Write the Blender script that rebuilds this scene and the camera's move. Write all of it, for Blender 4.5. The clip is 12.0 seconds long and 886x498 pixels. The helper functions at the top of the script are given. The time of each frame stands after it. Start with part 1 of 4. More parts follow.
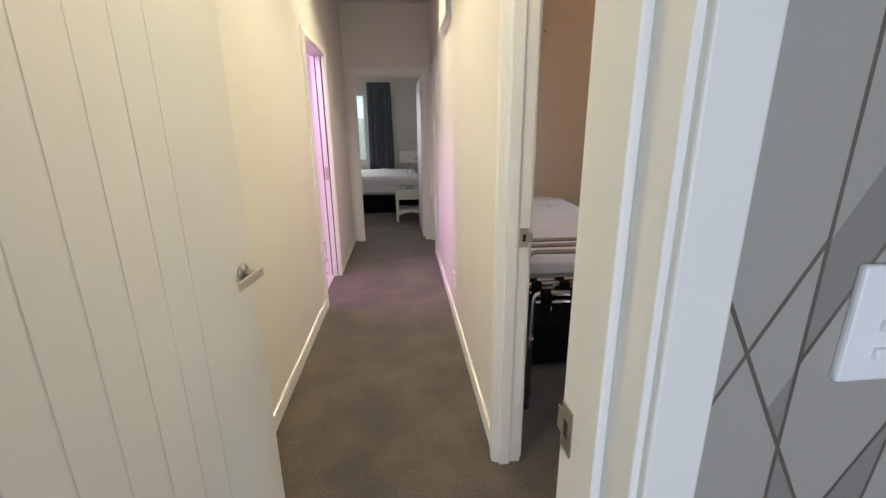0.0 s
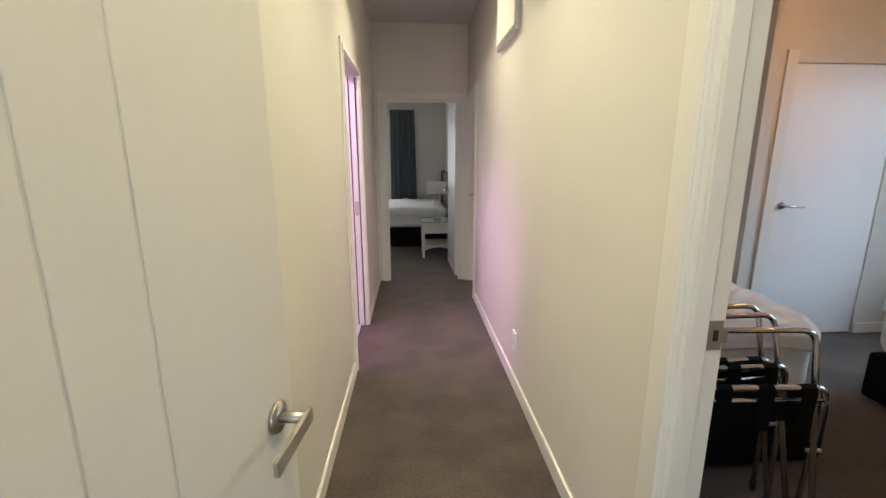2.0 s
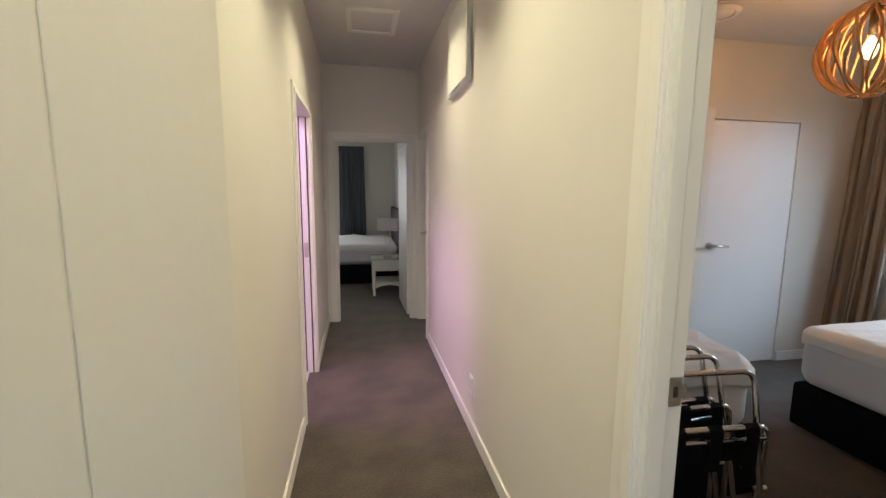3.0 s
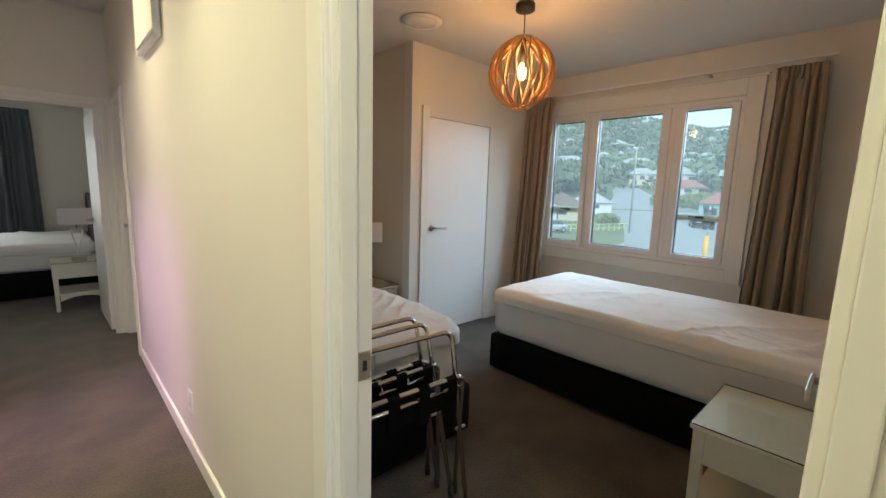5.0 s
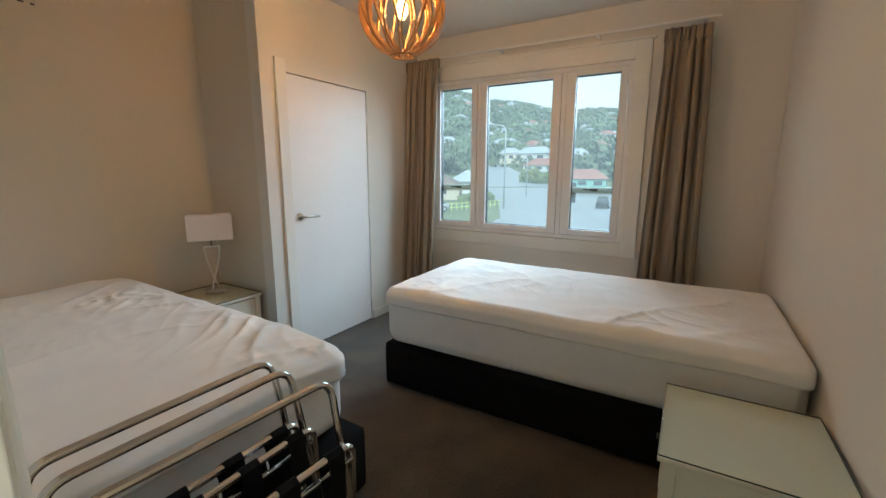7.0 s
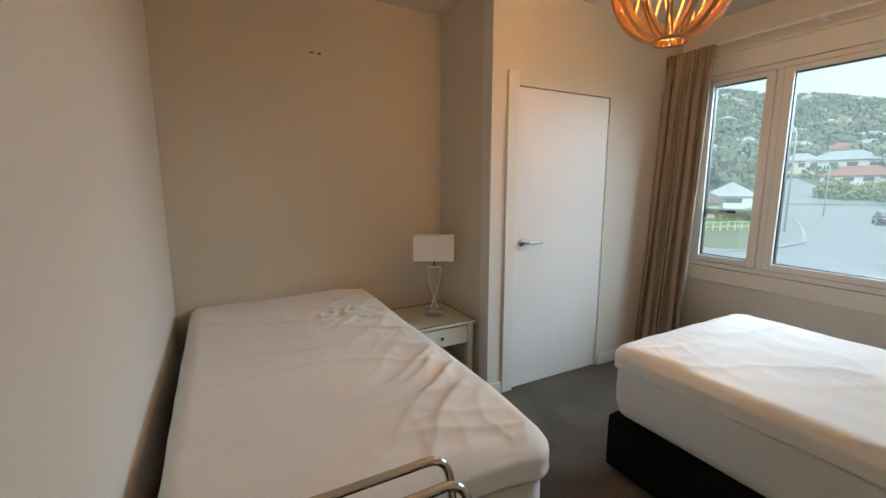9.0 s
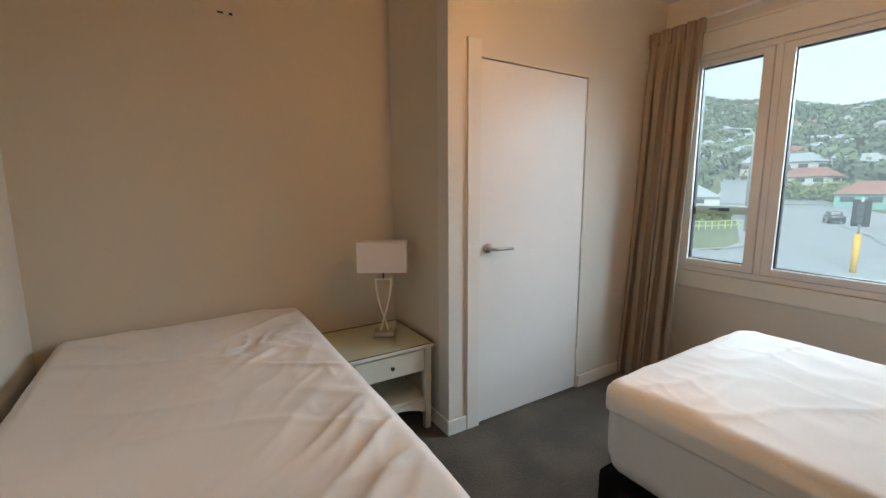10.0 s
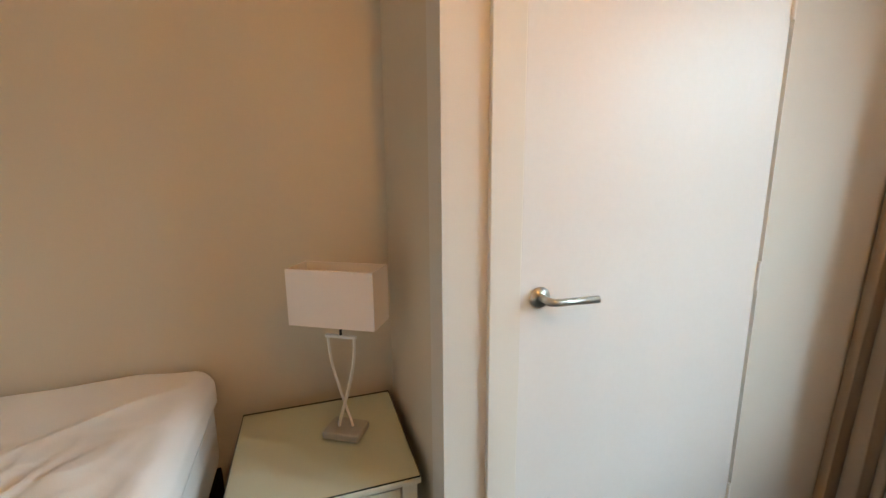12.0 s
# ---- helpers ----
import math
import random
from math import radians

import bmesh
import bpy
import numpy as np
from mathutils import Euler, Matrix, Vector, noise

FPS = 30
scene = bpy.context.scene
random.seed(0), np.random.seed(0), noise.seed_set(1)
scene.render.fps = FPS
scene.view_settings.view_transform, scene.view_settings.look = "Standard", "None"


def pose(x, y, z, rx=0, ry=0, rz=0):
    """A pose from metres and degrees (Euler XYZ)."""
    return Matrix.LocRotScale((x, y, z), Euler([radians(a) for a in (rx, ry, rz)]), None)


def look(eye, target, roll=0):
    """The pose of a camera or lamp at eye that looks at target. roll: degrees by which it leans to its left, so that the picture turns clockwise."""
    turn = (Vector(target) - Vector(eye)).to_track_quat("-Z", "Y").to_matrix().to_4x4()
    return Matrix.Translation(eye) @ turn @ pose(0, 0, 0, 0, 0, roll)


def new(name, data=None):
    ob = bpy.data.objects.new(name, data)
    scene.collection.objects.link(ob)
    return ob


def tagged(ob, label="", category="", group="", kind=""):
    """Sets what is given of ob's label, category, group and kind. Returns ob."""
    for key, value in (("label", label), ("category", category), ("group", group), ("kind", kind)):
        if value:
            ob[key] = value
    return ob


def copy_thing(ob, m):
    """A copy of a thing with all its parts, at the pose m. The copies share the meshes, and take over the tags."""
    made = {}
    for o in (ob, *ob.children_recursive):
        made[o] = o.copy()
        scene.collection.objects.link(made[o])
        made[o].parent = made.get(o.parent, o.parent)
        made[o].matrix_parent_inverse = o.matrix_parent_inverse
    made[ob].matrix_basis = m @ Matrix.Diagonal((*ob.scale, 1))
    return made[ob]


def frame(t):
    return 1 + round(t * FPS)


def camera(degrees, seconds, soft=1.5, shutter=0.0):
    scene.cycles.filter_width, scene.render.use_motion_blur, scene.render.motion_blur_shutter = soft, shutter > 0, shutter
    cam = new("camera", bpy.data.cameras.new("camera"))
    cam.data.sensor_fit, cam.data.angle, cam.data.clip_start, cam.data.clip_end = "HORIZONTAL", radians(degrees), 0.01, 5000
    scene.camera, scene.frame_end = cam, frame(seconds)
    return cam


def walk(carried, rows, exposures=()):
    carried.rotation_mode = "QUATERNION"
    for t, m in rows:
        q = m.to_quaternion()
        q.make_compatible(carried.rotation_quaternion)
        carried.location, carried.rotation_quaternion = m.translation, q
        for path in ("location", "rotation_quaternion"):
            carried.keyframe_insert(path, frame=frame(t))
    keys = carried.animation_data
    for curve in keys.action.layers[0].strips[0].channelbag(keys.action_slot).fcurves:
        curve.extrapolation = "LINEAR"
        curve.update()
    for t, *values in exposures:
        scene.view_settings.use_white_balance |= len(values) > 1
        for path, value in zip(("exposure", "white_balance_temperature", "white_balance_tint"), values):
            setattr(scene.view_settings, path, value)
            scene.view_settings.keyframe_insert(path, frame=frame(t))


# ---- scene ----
cam = camera(93.6, 12.0)
PATH = [
    (0, (0.64, 0.473, 1.327), (0.816, 2.389, 0.784), -0.6),
    (0.5, (0.584, 0.541, 1.293), (0.641, 2.45, 0.7), -0.6),
    (1, (0.523, 0.704, 1.297), (0.551, 2.618, 0.717), -0.4),
    (1.5, (0.48, 0.891, 1.321), (0.542, 2.823, 0.808), -0.3),
    (2, (0.39, 1.048, 1.346), (0.531, 2.999, 0.927), -0.1),
    (2.5, (0.351, 1.099, 1.399), (0.595, 3.058, 1.08), 0.0),
    (2.7, (0.344, 1.093, 1.41), (0.636, 3.051, 1.127), 0.2),
    (4.3, (0.494, 1.08, 1.406), (1.526, 2.771, 1.132), 1.3),
    (4.5, (0.507, 1.077, 1.388), (1.647, 2.698, 1.114), 1.5),
    (5, (0.546, 1.072, 1.384), (1.907, 2.508, 1.09), 1.7),
    (5.5, (0.619, 1.126, 1.358), (2.138, 2.388, 1.047), 1.6),
    (6, (0.739, 1.23, 1.36), (2.363, 2.349, 1.028), 1.0),
    (6.5, (0.853, 1.358, 1.346), (2.554, 2.346, 0.999), 0.5),
    (6.7, (0.913, 1.415, 1.337), (2.632, 2.369, 0.987), -0.0),
    (8.3, (1.293, 1.637, 1.373), (2.432, 3.222, 0.934), 0.5),
    (8.5, (1.286, 1.663, 1.349), (2.338, 3.322, 0.971), 0.2),
    (9, (1.337, 1.766, 1.395), (2.275, 3.504, 1.084), -0.0),
    (9.5, (1.486, 1.955, 1.384), (2.484, 3.664, 1.098), -0.4),
    (10, (1.68, 2.129, 1.348), (2.728, 3.806, 1.05), -0.3),
    (10.5, (1.961, 2.285, 1.337), (2.935, 3.999, 0.999), -0.2),
    (11, (2.162, 2.487, 1.343), (3.015, 4.256, 0.963), -0.4),
    (11.5, (2.335, 2.749, 1.301), (3.108, 4.555, 0.929), -0.6),
    (12, (2.538, 3.032, 1.324), (3.15, 4.899, 0.95), -0.5),
]
walk(cam, [(t, look(eye, target, roll)) for t, eye, target, roll in PATH],
     [(0.0, -0.04, 5900, 15), (0.5, 0.10, 5850, 13), (1.0, 0.04, 5850, 11), (1.5, -0.04, 5900, 11), (2.0, -0.18, 5900, 11), (2.5, -0.36, 5950, 12), (4.5, -0.16, 6150, 6), (5.5, -0.10, 6100, 5),
      (6.5, 0.04, 6050, 3), (8.5, 0.03, 6500, 6), (10.0, -0.06, 6650, 9), (11.0, 0.09, 6950, 10), (12.0, 0.40, 6900, 8)])

# ---- world, sun, large lights ----
world = bpy.data.worlds.new("overcast_sky")
scene.world = world
world.use_nodes = True
wn, wl = world.node_tree.nodes, world.node_tree.links
sky = wn.new("ShaderNodeTexSky")
sky.sky_type, sky.sun_disc = "NISHITA", False
sky.sun_elevation, sky.sun_rotation = radians(35), radians(60)
bg_sky = wn["Background"]
bg_sky.inputs["Strength"].default_value = 0.1
wl.new(sky.outputs["Color"], bg_sky.inputs["Color"])
bg_cloud = wn.new("ShaderNodeBackground")
cloud = wn.new("ShaderNodeTexNoise")
cloud.inputs["Scale"].default_value, cloud.inputs["Detail"].default_value = 3.0, 5.0
cramp = wn.new("ShaderNodeValToRGB")
cramp.color_ramp.elements[0].position, cramp.color_ramp.elements[0].color = 0.3, (0.62, 0.74, 0.82, 1)
cramp.color_ramp.elements[1].position, cramp.color_ramp.elements[1].color = 0.7, (0.82, 0.88, 0.92, 1)
wl.new(cloud.outputs["Fac"], cramp.inputs["Fac"])
wl.new(cramp.outputs["Color"], bg_cloud.inputs["Color"])
bg_cloud.inputs["Strength"].default_value = 1.25
wmix = wn.new("ShaderNodeMixShader")
wmix.inputs["Fac"].default_value = 0.85
wl.new(bg_sky.outputs[0], wmix.inputs[1])
wl.new(bg_cloud.outputs[0], wmix.inputs[2])
wl.new(wmix.outputs[0], wn["World Output"].inputs["Surface"])


def lamp(name, kind, m, power, color, **settings):
    data = bpy.data.lights.new(name, kind)
    data.energy, data.color = power, color
    if kind == "AREA":
        data.shape = settings.get("shape", "RECTANGLE")
        data.size = settings.get("size", 1.0)
        data.size_y = settings.get("size_y", data.size)
        data.spread = radians(settings.get("spread", 180))
    if kind == "POINT":
        data.shadow_soft_size = settings.get("size", 0.05)
    if kind == "SUN":
        data.angle = radians(settings.get("angle", 10))
    ob = new(name, data)
    ob.matrix_world = m
    return ob


DAY = (0.64, 0.83, 1.0)
lamp("sun", "SUN", look((0, 0, 0), (0.62, 0.36, -0.70)), 4.2, (0.93, 0.97, 1.0), angle=20)
lamp("window_daylight", "AREA", look((7.2, 1.55, 3.05), (2.6, 2.9, 0.7)), 630, DAY, size=5.2, size_y=2.5, spread=170)
lamp("far_window_daylight", "AREA", look((-0.7, 9.26, 1.4), (-0.5, 6.0, 1.0)), 30, (1.0, 0.95, 0.90), size=1.3, size_y=1.3)
lamp("living_daylight", "AREA", look((-0.1, -3.25, 1.5), (0.7, 0.9, 1.25)), 102, (0.85, 0.91, 1.0), size=3.4, size_y=1.9)
# One downlight is inferred; the other two are unseen extras that light the hall.
for hall_y, hall_power in ((1.35, 10.5), (2.55, 11.0), (3.75, 11.5)):
    lamp("assumed_downlight_glow", "AREA", look((0.5, hall_y, 2.68), (0.5, hall_y, 0)), hall_power, (1.0, 0.87, 0.54), shape="DISK", size=0.14, spread=118)
lamp("pendant_glow", "POINT", pose(2.88, 2.83, 2.13), 20, (1.0, 0.475, 0.15), size=0.045)
lamp("washroom_glow", "AREA", look((-0.9, 3.9, 2.5), (-0.55, 3.95, 0)), 50, (1.0, 0.54, 1.0), size=0.5)


# ---- materials ----
def surface(name, color, rough=0.6, metal=0.0, scale=8.0, vary=0.10, fine=120.0, bump=0.15, depth=0.002, stretch=(1, 1, 1), wear=0.25, coat=0.0, sheen=0.0):
    """A paint, cloth, wood or metal with broad and fine variation in object space."""
    m = bpy.data.materials.new(name)
    m.use_nodes = True
    n, l = m.node_tree.nodes, m.node_tree.links
    b = n["Principled BSDF"]
    tc = n.new("ShaderNodeTexCoord")
    mp = n.new("ShaderNodeMapping")
    mp.inputs["Scale"].default_value = stretch
    l.new(tc.outputs["Object"], mp.inputs["Vector"])
    big, small = n.new("ShaderNodeTexNoise"), n.new("ShaderNodeTexNoise")
    big.inputs["Scale"].default_value, big.inputs["Detail"].default_value = scale, 4
    small.inputs["Scale"].default_value, small.inputs["Detail"].default_value = fine, 3
    for t in (big, small):
        l.new(mp.outputs[0], t.inputs["Vector"])
    mix = n.new("ShaderNodeMix")
    mix.data_type = "RGBA"
    lo, hi = [c * (1 - vary) for c in color], [min(1, c * (1 + vary)) for c in color]
    mix.inputs["A"].default_value, mix.inputs["B"].default_value = (*lo, 1), (*hi, 1)
    add = n.new("ShaderNodeMath")
    add.operation = "MULTIPLY_ADD"
    add.inputs[1].default_value, add.inputs[2].default_value = 0.35, 0.0
    l.new(small.outputs["Fac"], add.inputs[0])
    tot = n.new("ShaderNodeMath")
    tot.operation = "MULTIPLY_ADD"
    tot.inputs[1].default_value = 0.65
    l.new(big.outputs["Fac"], tot.inputs[0])
    l.new(add.outputs[0], tot.inputs[2])
    rng = n.new("ShaderNodeMapRange")
    rng.inputs["From Min"].default_value, rng.inputs["From Max"].default_value = 0.32, 0.68
    l.new(tot.outputs[0], rng.inputs["Value"])
    l.new(rng.outputs[0], mix.inputs["Factor"])
    l.new(mix.outputs["Result"], b.inputs["Base Color"])
    rr = n.new("ShaderNodeMapRange")
    rr.inputs["To Min"].default_value, rr.inputs["To Max"].default_value = rough * (1 - wear), min(1, rough * (1 + wear))
    l.new(big.outputs["Fac"], rr.inputs["Value"])
    l.new(rr.outputs[0], b.inputs["Roughness"])
    b.inputs["Metallic"].default_value = metal
    b.inputs["Coat Weight"].default_value = coat
    b.inputs["Sheen Weight"].default_value = sheen
    if bump:
        bp = n.new("ShaderNodeBump")
        bp.inputs["Strength"].default_value, bp.inputs["Distance"].default_value = bump, depth
        l.new(small.outputs["Fac"], bp.inputs["Height"])
        l.new(bp.outputs[0], b.inputs["Normal"])
    return m


M = {}
M["wall"] = surface("wall_paint", (0.73, 0.70, 0.635), 0.75, scale=1.5, vary=0.03, fine=260, bump=0.12, depth=0.001)
# Alcove walls: beige paint, deepened and warmed in place of shade and lamplight there.
M["dim_beige_wall"] = surface("beige_paint_with_shade", (0.665, 0.60, 0.485), 0.75, scale=1.5, vary=0.03, fine=260, bump=0.12, depth=0.001)
M["ceiling"] = surface("ceiling_paint", (0.67, 0.655, 0.63), 0.85, scale=1.2, vary=0.03, fine=200, bump=0.1, depth=0.001)
M["trim"] = surface("gloss_trim_paint", (0.80, 0.785, 0.725), 0.55, scale=2, vary=0.012, fine=25, bump=0.0, wear=0.08)
M["door"] = surface("satin_door_paint", (0.76, 0.735, 0.665), 0.30, scale=2.5, vary=0.02, fine=70, bump=0.10, depth=0.001)
M["flush_door"] = surface("white_flush_door_paint", (0.82, 0.81, 0.79), 0.42, scale=2.5, vary=0.02, fine=70, bump=0.10, depth=0.001)
M["white_plastic"] = surface("white_plastic", (0.82, 0.82, 0.82), 0.35, scale=10, vary=0.02, fine=300, bump=0.02)
M["frame"] = surface("white_window_frame", (0.78, 0.77, 0.75), 0.35, scale=4, vary=0.03, fine=120, bump=0.04)
M["steel"] = surface("brushed_nickel", (0.55, 0.52, 0.47), 0.32, 1.0, scale=30, vary=0.08, fine=400, bump=0.05)
M["chrome"] = surface("polished_chrome", (0.68, 0.67, 0.65), 0.08, 1.0, scale=12, vary=0.06, fine=200, bump=0.01)
M["black_cloth"] = surface("black_upholstery", (0.006, 0.006, 0.007), 0.95, scale=6, vary=0.25, fine=500, bump=0.4)
M["webbing"] = surface("black_webbing", (0.005, 0.005, 0.006), 0.85, scale=20, vary=0.2, fine=900, bump=0.5)
M["black_plastic"] = surface("black_plastic", (0.015, 0.015, 0.016), 0.45, scale=20, vary=0.15, fine=300, bump=0.05)
M["mattress"] = surface("white_mattress_cloth", (0.80, 0.80, 0.79), 0.85, scale=5, vary=0.03, fine=420, bump=0.3, sheen=0.1)
M["cover"] = surface("white_cotton_protector", (0.85, 0.84, 0.82), 0.8, scale=6, vary=0.025, fine=350, bump=0.35, sheen=0.15)
M["curtain"] = surface("taupe_curtain_cloth", (0.32, 0.263, 0.202), 0.95, scale=5, vary=0.07, fine=450, bump=0.25, stretch=(1, 1, 0.3))
M["grey_curtain"] = surface("slate_grey_curtain_cloth", (0.10, 0.115, 0.13), 0.9, scale=5, vary=0.12, fine=450, bump=0.35, stretch=(1, 1, 0.3), sheen=0.15)
M["cream_wood"] = surface("cream_painted_wood", (0.72, 0.72, 0.62), 0.4, scale=5, vary=0.03, fine=110, bump=0.06, stretch=(0.3, 1, 1))
M["pendant_wood"] = surface("bent_ash_wood", (0.44, 0.26, 0.11), 0.5, scale=10, vary=0.2, fine=160, bump=0.12, stretch=(1, 1, 0.15))
M["shade"] = surface("white_linen_shade", (0.80, 0.76, 0.74), 0.9, scale=6, vary=0.03, fine=600, bump=0.25)
M["headboard"] = surface("dark_brown_upholstery", (0.035, 0.022, 0.018), 0.7, scale=7, vary=0.2, fine=400, bump=0.3)
M["tile"] = surface("pale_floor_tile", (0.62, 0.60, 0.58), 0.3, scale=4, vary=0.06, fine=60, bump=0.03)
M["grey_light"] = surface("pale_grey_wallpaper", (0.355, 0.335, 0.295), 0.6, scale=2, vary=0.04, fine=220, bump=0.08)
M["grey_dark"] = surface("mid_grey_wallpaper", (0.235, 0.22, 0.195), 0.6, scale=2, vary=0.05, fine=220, bump=0.08)
M["grey_line"] = surface("bronze_wallpaper_line", (0.16, 0.14, 0.11), 0.4, 0.3, scale=15, vary=0.15, fine=300, bump=0.05)
M["rail"] = surface("pale_green_rail", (0.58, 0.66, 0.60), 0.5, scale=4, vary=0.05, fine=100, bump=0.03)
for cloth in ("black_cloth", "webbing"):
    M[cloth].node_tree.nodes["Principled BSDF"].inputs["Specular IOR Level"].default_value = 0.12
# Near-black colour put where gaps, slots and holes lie in shade.
M["recess_shade"] = surface("painted_recess_shade", (0.03, 0.027, 0.025), 0.9, scale=6, vary=0.2, fine=100, bump=0.05)


def carpet_material():
    m = surface("cut_pile_carpet", (0.067, 0.050, 0.034), 0.95, scale=3.4, vary=0.42, fine=90, bump=0.4, depth=0.006, sheen=0.25)
    for nd in m.node_tree.nodes:
        if nd.type == "MAP_RANGE" and nd.inputs["From Max"].default_value < 0.9:
            nd.inputs["From Min"].default_value, nd.inputs["From Max"].default_value = 0.41, 0.60
    return m


M["carpet"] = carpet_material()


def glass_material():
    m = bpy.data.materials.new("clear_glass")
    m.use_nodes = True
    n, l = m.node_tree.nodes, m.node_tree.links
    n.remove(n["Principled BSDF"])
    tr, gl, mx = n.new("ShaderNodeBsdfTransparent"), n.new("ShaderNodeBsdfGlossy"), n.new("ShaderNodeMixShader")
    lw, pw, sc = n.new("ShaderNodeLayerWeight"), n.new("ShaderNodeMath"), n.new("ShaderNodeMath")
    lw.inputs["Blend"].default_value = 0.5
    pw.operation, sc.operation = "POWER", "MULTIPLY_ADD"
    pw.inputs[1].default_value, sc.inputs[1].default_value, sc.inputs[2].default_value = 4.0, 0.6, 0.035
    tr.inputs["Color"].default_value = (0.93, 0.97, 0.96, 1)
    gl.inputs["Roughness"].default_value = 0.01
    l.new(lw.outputs["Facing"], pw.inputs[0])
    l.new(pw.outputs[0], sc.inputs[0])
    l.new(sc.outputs[0], mx.inputs[0])
    l.new(tr.outputs[0], mx.inputs[1])
    l.new(gl.outputs[0], mx.inputs[2])
    # Translucent veil mixed into the glass, standing in for the haze outdoors.
    haze_veil, veil_mix = n.new("ShaderNodeBsdfTranslucent"), n.new("ShaderNodeMixShader")
    haze_veil.inputs["Color"].default_value = (0.9, 0.95, 0.95, 1)
    veil_mix.inputs[0].default_value = 0.034
    l.new(mx.outputs[0], veil_mix.inputs[1])
    l.new(haze_veil.outputs[0], veil_mix.inputs[2])
    l.new(veil_mix.outputs[0], n["Material Output"].inputs["Surface"])
    return m


M["glass"] = glass_material()


def glow_material(name, color, strength):
    m = bpy.data.materials.new(name)
    m.use_nodes = True
    b = m.node_tree.nodes["Principled BSDF"]
    b.inputs["Base Color"].default_value = (*color, 1)
    b.inputs["Emission Color"].default_value = (*color, 1)
    b.inputs["Emission Strength"].default_value = strength
    return m


M["bulb"] = glow_material("glowing_bulb", (1.0, 0.62, 0.22), 9)
M["diffuser"] = glow_material("lit_diffuser", (1.0, 0.85, 0.6), 6)


# ---- mesh helpers ----
def finish(name, bm, material, parent=None, smooth=False):
    me = bpy.data.meshes.new(name)
    bm.normal_update()
    bm.to_mesh(me)
    bm.free()
    for mm in material if isinstance(material, (list, tuple)) else [material]:
        me.materials.append(mm)
    if smooth:
        for p in me.polygons:
            p.use_smooth = True
    ob = new(name, me)
    if parent:
        ob.parent = parent
    return ob


def part(name, bm, material, parent, label="", smooth=False):
    ob = finish(name, bm, material, parent, smooth)
    if label:
        ob["label"] = label
    return ob


def add_box(bm, x0, x1, y0, y1, z0, z1, bevel=0.0, seg=2, m=None):
    r = bmesh.ops.create_cube(bm, size=1)
    vs = r["verts"]
    for v in vs:
        v.co = Vector(((x0 + x1) / 2 + v.co.x * (x1 - x0), (y0 + y1) / 2 + v.co.y * (y1 - y0), (z0 + z1) / 2 + v.co.z * (z1 - z0)))
    if bevel:
        es = list({e for v in vs for e in v.link_edges})
        r = bmesh.ops.bevel(bm, geom=es, offset=bevel, segments=seg, profile=0.5, affect="EDGES")
        vs = list({v for f in r["faces"] for v in f.verts} | {v for v in vs if v.is_valid})
    if m:
        bmesh.ops.transform(bm, matrix=m, verts=vs)
    return vs


def box(x0, x1, y0, y1, z0, z1, bevel=0.0, seg=2, m=None):
    bm = bmesh.new()
    add_box(bm, x0, x1, y0, y1, z0, z1, bevel, seg, m)
    return bm


def soft_box(hx, hy, hz, r, cuts=14):
    """A box with round edges on a fine grid, centred on the origin."""
    bm = bmesh.new()
    bmesh.ops.create_cube(bm, size=2)
    bmesh.ops.subdivide_edges(bm, edges=bm.edges[:], cuts=cuts, use_grid_fill=True)
    for v in bm.verts:
        p = Vector((v.co.x * hx, v.co.y * hy, v.co.z * hz))
        for k, h in enumerate((hx, hy, hz)):
            s = 1 if p[k] > 0 else -1
            t = abs(p[k]) / h
            if t < 0.9999 and h > r * 2:
                p[k] = s * (h - r) * min(1, t / 0.86) if t < 0.86 else s * ((h - r) + r * (t - 0.86) / 0.14)
        q = Vector([max(-(h - r), min(h - r, c)) for c, h in zip(p, (hx, hy, hz))])
        d = p - q
        v.co = q + d.normalized() * r if d.length > 1e-6 else p
    return bm


def tube(points, radius, sides=10, closed=False, flat=None):
    """A round bar, or a flat one of half sizes flat=(across, thick), along points."""
    bm = bmesh.new()
    rings = []
    pts = [Vector(p) for p in points]
    up = None
    for i, p in enumerate(pts):
        a = pts[i - 1] if (i or closed) else p
        b = pts[(i + 1) % len(pts)] if (i < len(pts) - 1 or closed) else p
        d = (b - a).normalized()
        if up is None:
            up = d.orthogonal().normalized()
        up = (up - d * up.dot(d)).normalized()
        side = d.cross(up)
        ring = []
        for k in range(sides):
            w = 2 * math.pi * k / sides
            u, s = math.cos(w), math.sin(w)
            if flat:
                ring.append(bm.verts.new(p + up * flat[1] * (1 if u > 0 else -1) + side * flat[0] * (1 if s > 0 else -1)))
            else:
                ring.append(bm.verts.new(p + (up * u + side * s) * radius))
        rings.append(ring)
    n = len(rings)
    for i in range(n if closed else n - 1):
        for k in range(sides):
            bm.faces.new((rings[i][k], rings[i][(k + 1) % sides], rings[(i + 1) % n][(k + 1) % sides], rings[(i + 1) % n][k]))
    if not closed:
        bm.faces.new(rings[0][::-1])
        bm.faces.new(rings[-1])
    bmesh.ops.recalc_face_normals(bm, faces=bm.faces[:])
    return bm


